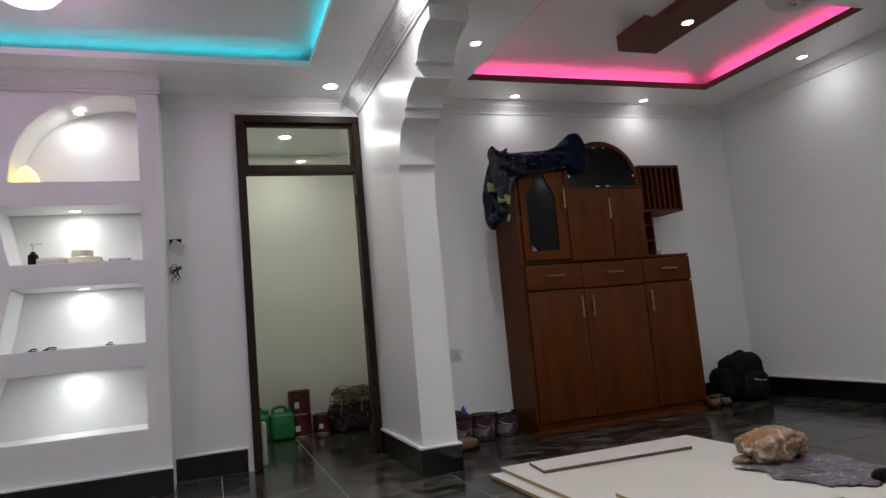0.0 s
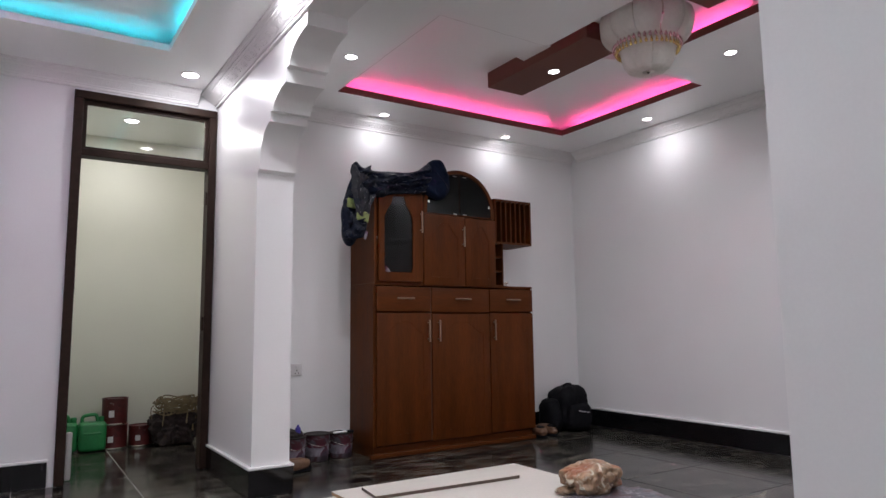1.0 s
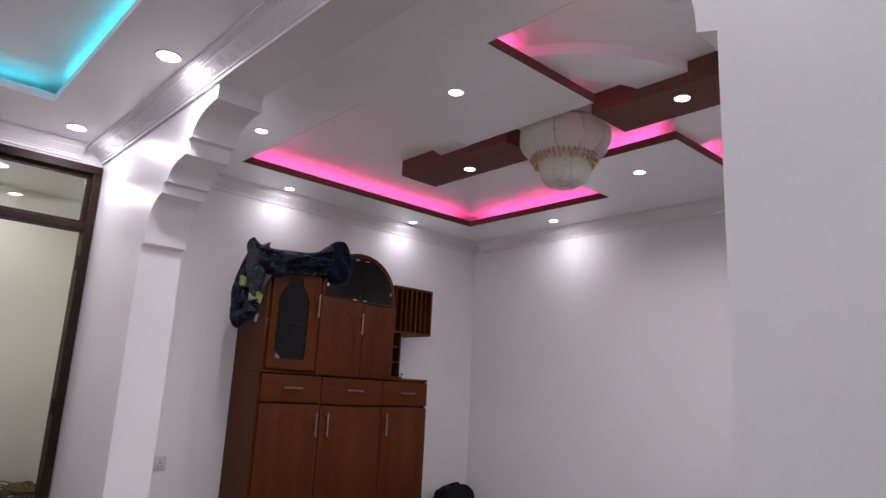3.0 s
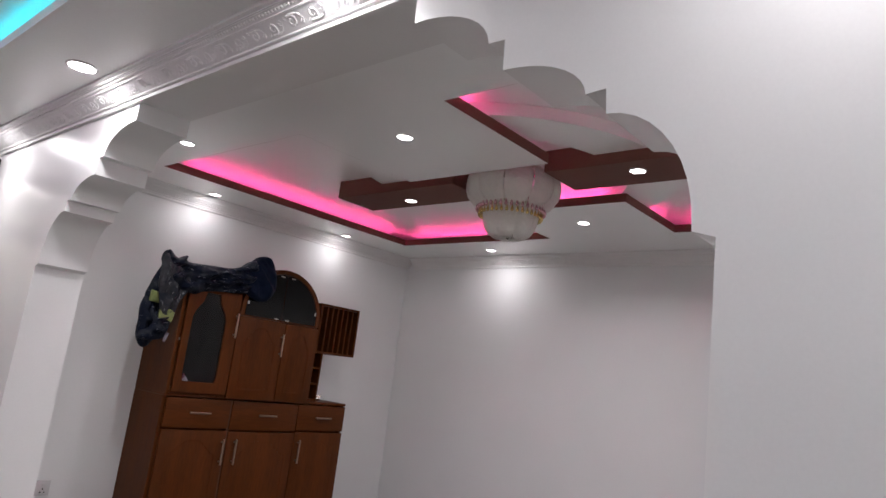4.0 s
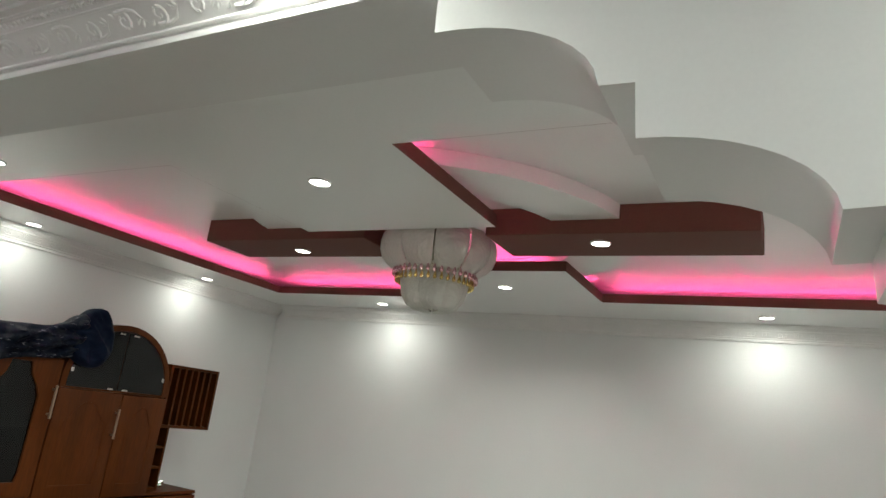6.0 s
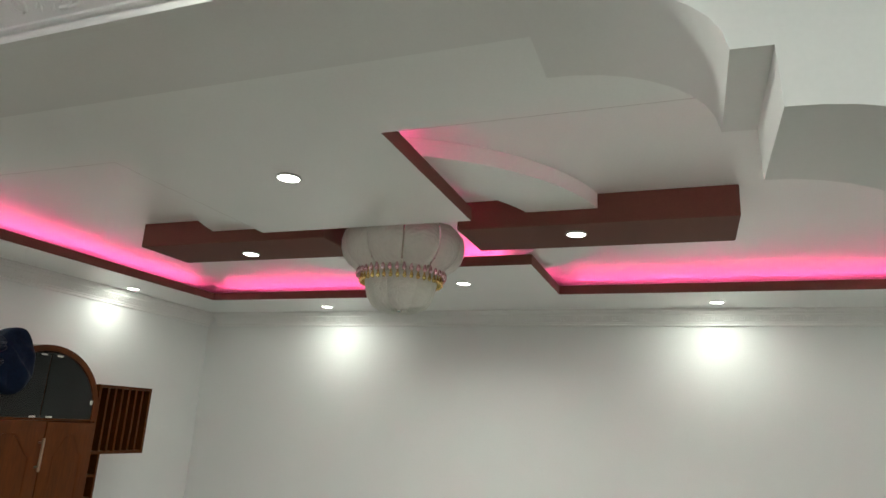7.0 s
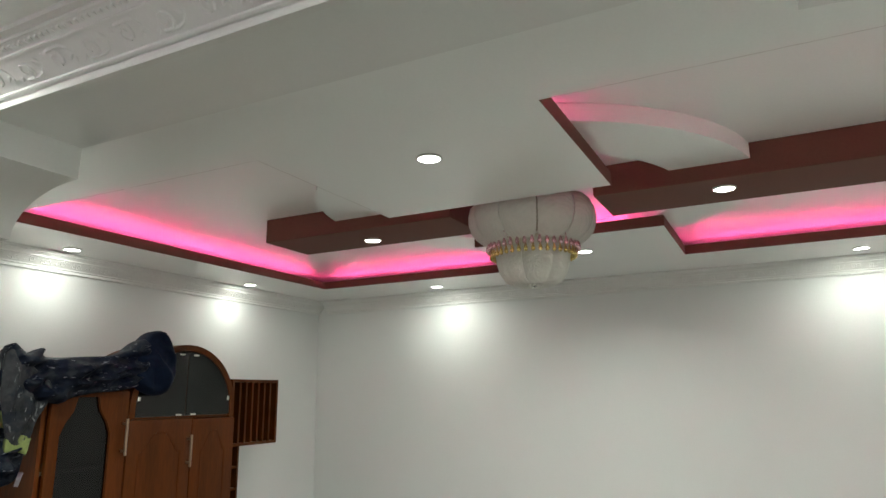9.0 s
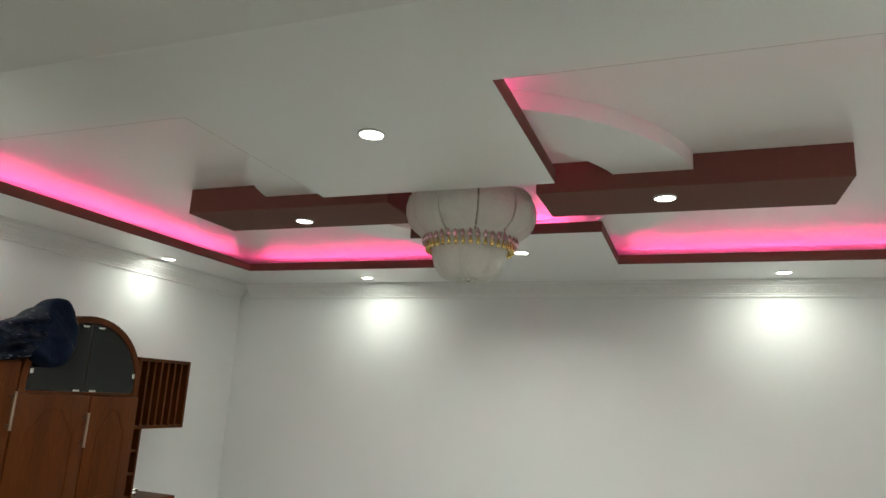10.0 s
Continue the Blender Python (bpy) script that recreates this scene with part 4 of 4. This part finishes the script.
drape("back", [(0.93, 1.88), (0.87, 1.98), (0.865, 2.08), (0.925, 2.04), (0.985, 2.065), (1.0, 2.03), (1.18, 2.04), (1.30, 2.05), (1.40, 2.085), (1.47, 2.135), (1.50, 2.05),
               (1.46, 1.925), (1.36, 1.895), (1.24, 1.885), (1.13, 1.865), (1.06, 1.84)], 4.60, 0.03, 0.16, M_JACKET, fold=0.055, along=(0.42, 1.25), fine=1.3, turn=14)
drape("hood", [(1.40, 2.05), (1.46, 2.12), (1.505, 2.17), (1.575, 2.178), (1.62, 2.12), (1.652, 2.04), (1.665, 1.98), (1.64, 1.92), (1.60, 1.878), (1.53, 1.872), (1.46, 1.90), (1.40, 1.95)], 4.605, 0.045, 0.14, M_NAVY, "plain dark navy hood", fold=0.042, reach=0.08, along=(0.5, 1.1), seed=3.0, fine=0.9, turn=-38)
q, _ = curve_pts([(1.44, 4.565, 2.05, 0.002), (1.52, 4.55, 2.0, 0.002), (1.60, 4.552, 1.975, 0.002), (1.655, 4.59, 1.955, 0.002)], 6)
part("seam_cord", tube(B(), q, 0.0024, 6), M_GREYCLOTH, jk, "thin pale seam cord")
drape("lining", [(0.840, 2.04), (0.890, 2.05), (0.950, 1.99), (1.030, 1.93), (1.040, 1.87), (0.990, 1.78), (0.960, 1.69), (0.890, 1.69), (0.850, 1.80), (0.832, 1.93)], 4.598, 0.016, 0.03, M_GREYCLOTH, "grey lining turned outward", fold=0.03, along=(1.3, 0.55), seed=7.0, fine=1.6)
drape("sleeve", [(0.920, 2.065), (0.950, 2.03), (0.975, 1.95), (0.985, 1.84), (0.975, 1.775), (0.820, 1.775), (0.837, 1.88), (0.875, 1.98)], 4.680, 0.02, 0.07, M_JACKET, fold=0.035, along=(1.2, 0.5), seed=11.0, fine=1.7)
drape("reflective_band", [(0.828, 1.82), (0.836, 1.824), (0.885, 1.816), (0.934, 1.822), (0.942, 1.818), (0.942, 1.762), (0.934, 1.758), (0.885, 1.752), (0.836, 1.758), (0.828, 1.762)], 4.648, 0.004, 0.04, M_LIME, "lime reflective band", fold=0.003, reach=0.012, step=0.006, seed=11.0, fine=0.3)
drape("cuff", [(0.818, 1.79), (0.965, 1.79), (0.960, 1.66), (0.925, 1.56), (0.880, 1.49), (0.840, 1.485), (0.813, 1.54), (0.801, 1.64)], 4.680, 0.02, 0.07, M_JACKET, fold=0.035, along=(1.1, 0.6), seed=13.0, fine=1.9)
drape("reflective_band", [(0.876, 1.705), (0.884, 1.722), (0.930, 1.728), (0.970, 1.71), (0.972, 1.702), (0.960, 1.652), (0.954, 1.648), (0.915, 1.664), (0.884, 1.66), (0.876, 1.668)], 4.595, 0.004, 0.03, M_LIME, "lime reflective band", fold=0.003, reach=0.012, step=0.006, seed=15.0, fine=0.3)
drape("sleeve", [(0.870, 1.70), (0.965, 1.70), (0.965, 1.62), (0.945, 1.55), (0.885, 1.53), (0.815, 1.525), (0.780, 1.54), (0.795, 1.575), (0.840, 1.60), (0.860, 1.64)], 4.625, 0.02, 0.03, M_JACKET, fold=0.035, along=(0.7, 1.2), seed=17.0, fine=1.9)
bm = box(B(), -0.011, 0.011, -0.0015, 0.0015, -0.028, 0.028, 0.001)
bmesh.ops.transform(bm, matrix=pose(0.945, 4.60, 1.555, 8, 12, 10), verts=bm.verts)
part("inner_label", bm, M_BAND, jk, "pale cloth label")

# ---------------------------------------------------------------- chandelier
CX, CY = 1.745, 2.733
ch = thing("chandelier", (CX, CY, ZU), "round chandelier of frosted glass leaves with pink and gold drops", "chandelier")
part("canopy", lathe(B(), [(0.15, 0), (0.15, -0.012), (0.13, -0.02)], (CX, CY, ZU), 36), M_CHROME, ch, "polished ceiling plate")
part("stem", lathe(B(), [(0.03, -0.02), (0.03, -0.20), (0.13, -0.205), (0.13, -0.22)], (CX, CY, ZU), 24), M_CHROME, ch)


def leaf(prof, a0, width, bulge, bm, n=10, thick=0.005, pinch=0.3):
    """A curved glass leaf: a profile (radius, height) swept over a narrow angle, pinched at its ends."""
    grid = []
    for j, (r, z) in enumerate(prof):
        u = j / (len(prof) - 1)
        w = width * (1 - pinch * abs(2 * u - 1) ** 3)
        row = []
        for i in range(n + 1):
            v = 2 * i / n - 1
            a = a0 + v * w / 2
            rr = r + bulge * (1 - v * v)
            row.append(Vector((CX + rr * math.cos(a), CY + rr * math.sin(a), z)))
        grid.append(row)
    for off in (0.0, -thick):
        vs = [[bm.verts.new(p + (Vector((p.x - CX, p.y - CY, 0)).normalized() * off)) for p in row] for row in grid]
        for j in range(len(vs) - 1):
            for i in range(n):
                bm.faces.new((vs[j][i], vs[j][i + 1], vs[j + 1][i + 1], vs[j + 1][i]))
    return bm


big = [(0.170, 2.622), (0.214, 2.616), (0.236, 2.594), (0.244, 2.56), (0.242, 2.525), (0.231, 2.492), (0.211, 2.466), (0.184, 2.446), (0.166, 2.436)]
for i in range(10):
    part("glass_leaf", leaf(big, 2 * math.pi * i / 10 + 0.1, 0.603 if i != 7 else 0.56, 0.013, B(), pinch=0.10), M_FROST, ch, angle=70)
low = [(0.152, 2.44), (0.146, 2.42), (0.141, 2.40), (0.136, 2.365), (0.126, 2.33), (0.104, 2.296), (0.072, 2.277), (0.03, 2.282)]
for i in range(7):
    part("bowl_leaf", leaf(low, 2 * math.pi * i / 7, 0.875, 0.010, B(), pinch=0.08), M_FROST, ch, angle=70)
part("finial", lathe(B(), [(0.012, 2.284), (0.011, 2.277), (0.005, 2.274), (0.002, 2.272)], (CX, CY, 0), 18), M_CHROME, ch, "small polished knob")
part("bead_ring", lathe(B(), [(0.168, 2.452), (0.174, 2.452), (0.174, 2.458), (0.168, 2.458), (0.168, 2.452)], (CX, CY, 0), 36, cap=False), M_FROST, ch, "clear glass ring")
drop = [(0.001, 0.012), (0.0015, -0.004), (0.0022, -0.016), (0.0042, -0.026), (0.0078, -0.038), (0.0088, -0.045), (0.0065, -0.052), (0.001, -0.055)]
me_p = finish(lathe(B(), drop, (0, 0, 0), 8), "pink_drop", M_PINK, 60)
me_g = finish(lathe(B(), [(r * 0.95, z * 0.9) for r, z in drop], (0, 0, 0), 8), "gold_drop", M_GOLD, 60)
o = ORIGIN[ch]
for me, n, rr, z, nm in ((me_p, 40, 0.180, 2.466, "pink_drop"), (me_g, 38, 0.166, 2.434, "gold_drop")):
    for i in range(n):
        a = 2 * math.pi * i / n
        ob = new(nm, me)
        ob.parent = ch
        ob.location = Vector((CX + rr * math.cos(a), CY + rr * math.sin(a), z)) - o

# round lamp in the hall tray
t = thing("hall_ceiling_lamp", (-1.8, 3.62, ZA + 0.10), "round pink-lit ceiling lamp in the hall tray", "ceiling lamp")
part("base", lathe(B(), [(0.2, 0), (0.2, -0.03), (0.17, -0.04)], (-1.8, 3.62, ZA + 0.10), 36), M_CHROME, t)
part("shade", lathe(B(), [(0.17, -0.04), (0.16, -0.1), (0.11, -0.16), (0.04, -0.185), (0.004, -0.19)], (-1.8, 3.62, ZA + 0.10), 36), G_HALLLAMP, t, "glowing pink glass bowl")

# ---------------------------------------------------------------- things on the dining-room floor
def sheet(x0, x1, y0, y1, z, turn, label):
    cx, cy = (x0 + x1) / 2, (y0 + y1) / 2
    t = thing("board_sheet", (cx, cy, z), label, "board", "boards on the floor")
    part("face", box(B(), x0, x1, y0, y1, z + 0.0155, z + 0.018), M_SHEET, t, "white laminate face")
    part("core", box(B(), x0, x1, y0, y1, z, z + 0.0155), M_CORE, t, "raw chipboard core")
    t.rotation_euler = (0, 0, radians(turn))
    return t


sheet(0.295, 1.515, 1.35, 3.79, 0.003, 0.5, "white laminated board lying on the tiled floor")
sheet(0.362, 1.607, 1.38, 3.82, 0.0215, 0.0, "white laminated board lying on another board")
t = thing("board_offcut", (0.95, 3.62, 0.04), "narrow white board offcut lying on the boards", "board")
bm = prism(B(), [(0.475, 3.52), (1.365, 3.47), (1.38, 3.50), (0.505, 3.75)], "z", 0.0405, 0.056)
part("core", bm, M_OFFCUT, t, "raw chipboard core")
bm = prism(B(), [(0.475, 3.525), (1.365, 3.474), (1.38, 3.50), (0.505, 3.75)], "z", 0.056, 0.058)
part("face", bm, M_SHEET, t, "white laminate face")
t = thing("board_offcut", (0.85, 2.75, 0.04), "narrow white board offcut lying on the boards", "board")
cut = [(0.50, 2.50), (1.15, 2.36), (1.15, 2.72), (0.52, 2.95)]
part("core", prism(B(), cut, "z", 0.0405, 0.055), M_CORE, t, "raw chipboard core")
part("face", prism(B(), cut, "z", 0.055, 0.057), M_SHEET, t, "white laminate face")
t = thing("plastic_bundle", (1.55, 3.2, 0.04), "crumpled orange and cream plastic bundle lying on the boards", "bundle")
part("body", lump(B(), (1.455, 3.0, 0.108), (0.152, 0.14, 0.088), 1.1, 6, 0.32, 8, 0.041), M_BUNDLE, t, angle=50)
bm = lump(B(), (1.325, 3.05, 0.06), (0.06, 0.05, 0.022), 1.0, 4, 0.4, 14, 0.041)
part("loose_end", bm, M_BUNDLE, t, angle=50)
t = thing("plastic_sheet", (1.65, 2.85, 0.04), "grey plastic sheet with painted reflections lying crumpled on the boards", "plastic sheet")
bm = lump(B(), (1.47, 2.78, 0.044), (0.24, 0.33, 0.013), 1.1, 6, 0.28, 12, 0.041)
part("sheet", bm, M_TARP, t, angle=60)
part("knot", lump(B(), (1.49, 2.46, 0.065), (0.05, 0.035, 0.025), 1.0, 3, 0.4, 20, 0.041), M_BLACK, t, "dark knotted corner")


def bucket(x, y, r, h, material, label, lid=True, handle_side=1):
    t = thing("paint_bucket", (x, y, 0), label, "bucket", "paint buckets")
    part("tub", lathe(B(), [(r * 0.88, 0.004), (r, h - 0.03), (r * 1.03, h - 0.03), (r * 1.03, h - 0.02), (r, h - 0.02), (r, h), (r * 0.96, h), (r * 0.93, h - 0.02)], (x, y, 0), 30), material, t)
    part("label_band", lathe(B(), [(r * 0.925, h * 0.22), (r * 0.975, h * 0.66)], (x, y, 0), 30, cap=False), M_BAND, t, "stained printed band")
    if lid:
        part("lid", lathe(B(), [(r * 1.04, h), (r * 1.05, h + 0.008), (r * 0.9, h + 0.01), (r * 0.88, h + 0.004)], (x, y, 0), 30), M_DARKRAG, t, "splashed lid")
    a = [(x - r * 1.04, y, h - 0.03), (x - r * 0.8, y - r * 0.75, h - 0.05), (x, y - r * 1.12, h - 0.07), (x + r * 0.8, y - r * 0.75, h - 0.05), (x + r * 1.04, y, h - 0.03)]
    q, _ = curve_pts([(*c, 0.002) for c in a], 5)
    part("bail", tube(B(), q, 0.0025, 6), M_CHROME, t, "wire bail")
    return t


bucket(0.52, 4.84, 0.085, 0.17, M_BUCKET, "paint bucket with dark splashes beside the cabinet")
bucket(0.70, 4.86, 0.088, 0.175, M_BUCKET, "pale paint bucket with a dark red rim beside the cabinet")
bucket(0.885, 4.87, 0.085, 0.165, M_BUCKET, "white paint bucket with red splashes beside the cabinet")
t = thing("paint_rag", (0.50, 4.80, 0.18), "dark rag and a small bottle lying on a bucket", "rag")
part("cloth", lump(B(), (0.505, 4.82, 0.20), (0.07, 0.06, 0.03), 1.0, 4, 0.5, 18, 0.182), M_DARKRAG, t)
part("bottle", lathe(B(), [(0.018, 0), (0.018, 0.04), (0.008, 0.05), (0.008, 0.06)], (0.54, 4.80, 0.2), 12), M_BLUE, t)
t = thing("brush", (0.86, 4.81, 0.18), "flat paint brush lying across a bucket", "brush")
part("stock", box(B(), 0.80, 0.90, 4.79, 4.815, 0.178, 0.19, 0.004), M_PALE, t)
part("bristles", box(B(), 0.90, 0.945, 4.785, 4.82, 0.177, 0.191, 0.003), M_BLACK, t)


def shoe(x, y, turn, material, label, name="shoe"):
    t = thing(name, (x, y, 0), label, "shoe", "shoes on the floor")
    part("upper", lump(B(), (x, y, 0.045), (0.13, 0.045, 0.045), 1.15, 4, 0.12, 12, 0.018), material, t)
    part("sole", prism(B(), [(x + 0.14 * math.cos(a) * (1 if math.cos(a) > 0 else 0.95), y + 0.05 * math.sin(a)) for a in [2 * math.pi * i / 20 for i in range(20)]], "z", 0.004, 0.02), M_BLACK, t, "dark rubber sole")
    # the upper is closed: a black lump paints the shade of its opening
    part("opening", lump(B(), (x - 0.05, y, 0.078), (0.05, 0.03, 0.014), 1.0, 3, 0.1, 12), M_BLACK, t, "black lump for the shaded hollow of the shoe")
    t.rotation_euler = (0, 0, radians(turn))
    return t


shoe(0.42, 4.57, 12, M_TAN, "worn tan shoe lying beside the pillar")
shoe(2.58, 4.72, 80, M_TAN, "worn tan shoe beside the black backpack")
shoe(2.69, 4.72, 84, M_TAN, "worn tan shoe beside the black backpack")

# backpack in the corner
t = thing("backpack", (2.95, 4.80, 0), "black nylon backpack leaning in the corner", "backpack")
part("main_body", lump(B(), (2.965, 4.83, 0.19), (0.165, 0.14, 0.19), 1.7, 5, 0.09, 7, 0.005), M_BLACK, t)
part("front_pocket", lump(B(), (2.96, 4.70, 0.12), (0.135, 0.06, 0.11), 1.6, 4, 0.1, 9, 0.005), M_BLACK, t)
part("side_bag", lump(B(), (2.765, 4.84, 0.14), (0.085, 0.11, 0.135), 1.4, 4, 0.16, 8, 0.005), M_BLACK, t)
q, _ = curve_pts([(2.91, 4.83, 0.355, 0.01), (2.92, 4.82, 0.39, 0.01), (2.99, 4.82, 0.392, 0.01), (3.0, 4.83, 0.355, 0.01)], 6)
part("grab_loop", tube(B(), q, 0.009, 8), M_BLACK, t)
for i in range(3):
    part("eyelet", box(B(), 2.90 + i * 0.045, 2.925 + i * 0.045, 4.74, 4.75, 0.335, 0.342), M_PALE, t, "pale stitched mark")
for i, (dx, w) in enumerate(((0.0, 0.02), (0.03, 0.012), (0.05, 0.03), (0.095, 0.025))):
    part("print_bar", box(B(), 2.90 + dx, 2.90 + dx + w, 4.627, 4.632, 0.178 - 0.006 * i, 0.186 - 0.006 * i), M_SOCKET, t, "pale printed bar")

t.location.x += 0.075

# ---------------------------------------------------------------- store room beyond the door
def jerrycan(x, y, label):
    t = thing("jerrycan", (x, y, 0), label, "jerrycan", "green jerrycans")
    part("body", box(B(), x - 0.095, x + 0.095, y - 0.075, y + 0.075, 0.004, 0.22, 0.028, 3), M_GREEN, t)
    q, _ = curve_pts([(x - 0.07, y, 0.215, 0.01), (x - 0.06, y, 0.262, 0.01), (x + 0.02, y, 0.268, 0.01), (x + 0.035, y, 0.215, 0.01)], 6)
    part("grip", tube(B(), q, 0.013, 10), M_GREEN, t)
    part("cap", lathe(B(), [(0.022, 0.215), (0.022, 0.25), (0.018, 0.255)], (x + 0.065, y, 0), 16), M_GREEN, t)
    part("raised_rib", box(B(), x - 0.06, x + 0.06, y - 0.079, y - 0.073, 0.13, 0.145, 0.002), M_GREEN, t)
    return t


jerrycan(-0.755, 6.27, "green plastic jerrycan standing on the store-room floor")
jerrycan(-0.565, 6.23, "green plastic jerrycan standing beside a red tin")


def tin(x, y, z, r, h, label):
    t = thing("paint_tin", (x, y, z), label, "paint tin", "red paint tins")
    part("can", lathe(B(), [(r, 0.002), (r, h - 0.008), (r * 1.03, h - 0.006), (r * 1.03, h), (r * 0.9, h), (r * 0.88, h - 0.008)], (x, y, z), 28), M_RED, t)
    part("rim", lathe(B(), [(r * 1.02, 0.0), (r * 1.03, 0.006), (r * 1.02, 0.012)], (x, y, z), 28, cap=False), M_CHROME, t)
    part("label_patch", box(B(), x - r * 0.55, x - r * 0.15, y - r * 0.99, y - r * 0.9, z + h * 0.3, z + h * 0.55), M_PALE, t, "pale label patch")
    return t


tin(-0.41, 6.26, 0.003, 0.095, 0.18, "dark red paint tin under another tin")
tin(-0.41, 6.26, 0.186, 0.092, 0.20, "dark red paint tin stacked on another tin")
tin(-0.215, 6.28, 0.003, 0.088, 0.16, "short dark red paint tin beside the wire bundle")

t = thing("wire_bundle", (0.03, 6.18, 0), "bundle of old brown wires heaped on a dark sack", "wire bundle")
part("sack", lump(B(), (0.03, 6.2, 0.13), (0.19, 0.15, 0.14), 1.5, 5, 0.3, 9, 0.005), M_DARKRAG, t)
rnd = random.Random(11)
for i in range(46):
    a0 = rnd.uniform(0, 6.28)
    cxx, cyy, rr = 0.03 + rnd.uniform(-0.05, 0.05), 6.17 + rnd.uniform(-0.05, 0.04), rnd.uniform(0.10, 0.19)
    zz = rnd.uniform(0.24, 0.36)
    pts = []
    for k in range(5):
        a = a0 + k * rnd.uniform(0.5, 0.8)
        pts.append((cxx + rr * math.cos(a), cyy + rr * 0.7 * math.sin(a), zz + rnd.uniform(-0.03, 0.03), 0.004))
    if i % 3 == 0:
        pts.append((pts[-1][0] * 1.1 - 0.01, pts[-1][1] - 0.04, zz - rnd.uniform(0.1, 0.2), 0.003))
    q, r = curve_pts(pts, 4)
    part("strand", tube(B(), q, rnd.uniform(0.0035, 0.006), 5), M_WIRE, t)

# ---------------------------------------------------------------- floor of tiles, last
fl = solid("floor", box(B(), -3.9, 3.5, -2.75, YB + 0.12, -0.1, -0.003), M_GROUT, "black polished marble tiles with pale joints", "floor")
TS, GAP = 0.61, 0.005
tile_me = finish(box(B(), -TS / 2 + GAP / 2, TS / 2 - GAP / 2, -TS / 2 + GAP / 2, TS / 2 - GAP / 2, -0.01, 0.0, 0.0012), "tile", M_TILE)
for i in range(-6, 7):
    for j in range(-6, 10):
        x, y = -0.16 + i * TS, 4.14 + (j - 5) * TS
        if -4.0 < x < 3.6 and -2.9 < y < YB + 0.3:
            ob = new("tile", tile_me)
            ob.parent = fl
            ob.location = (x, y, 0)
            ob.rotation_euler = (0, 0, math.pi * ((i * 7 + j * 3) % 2))
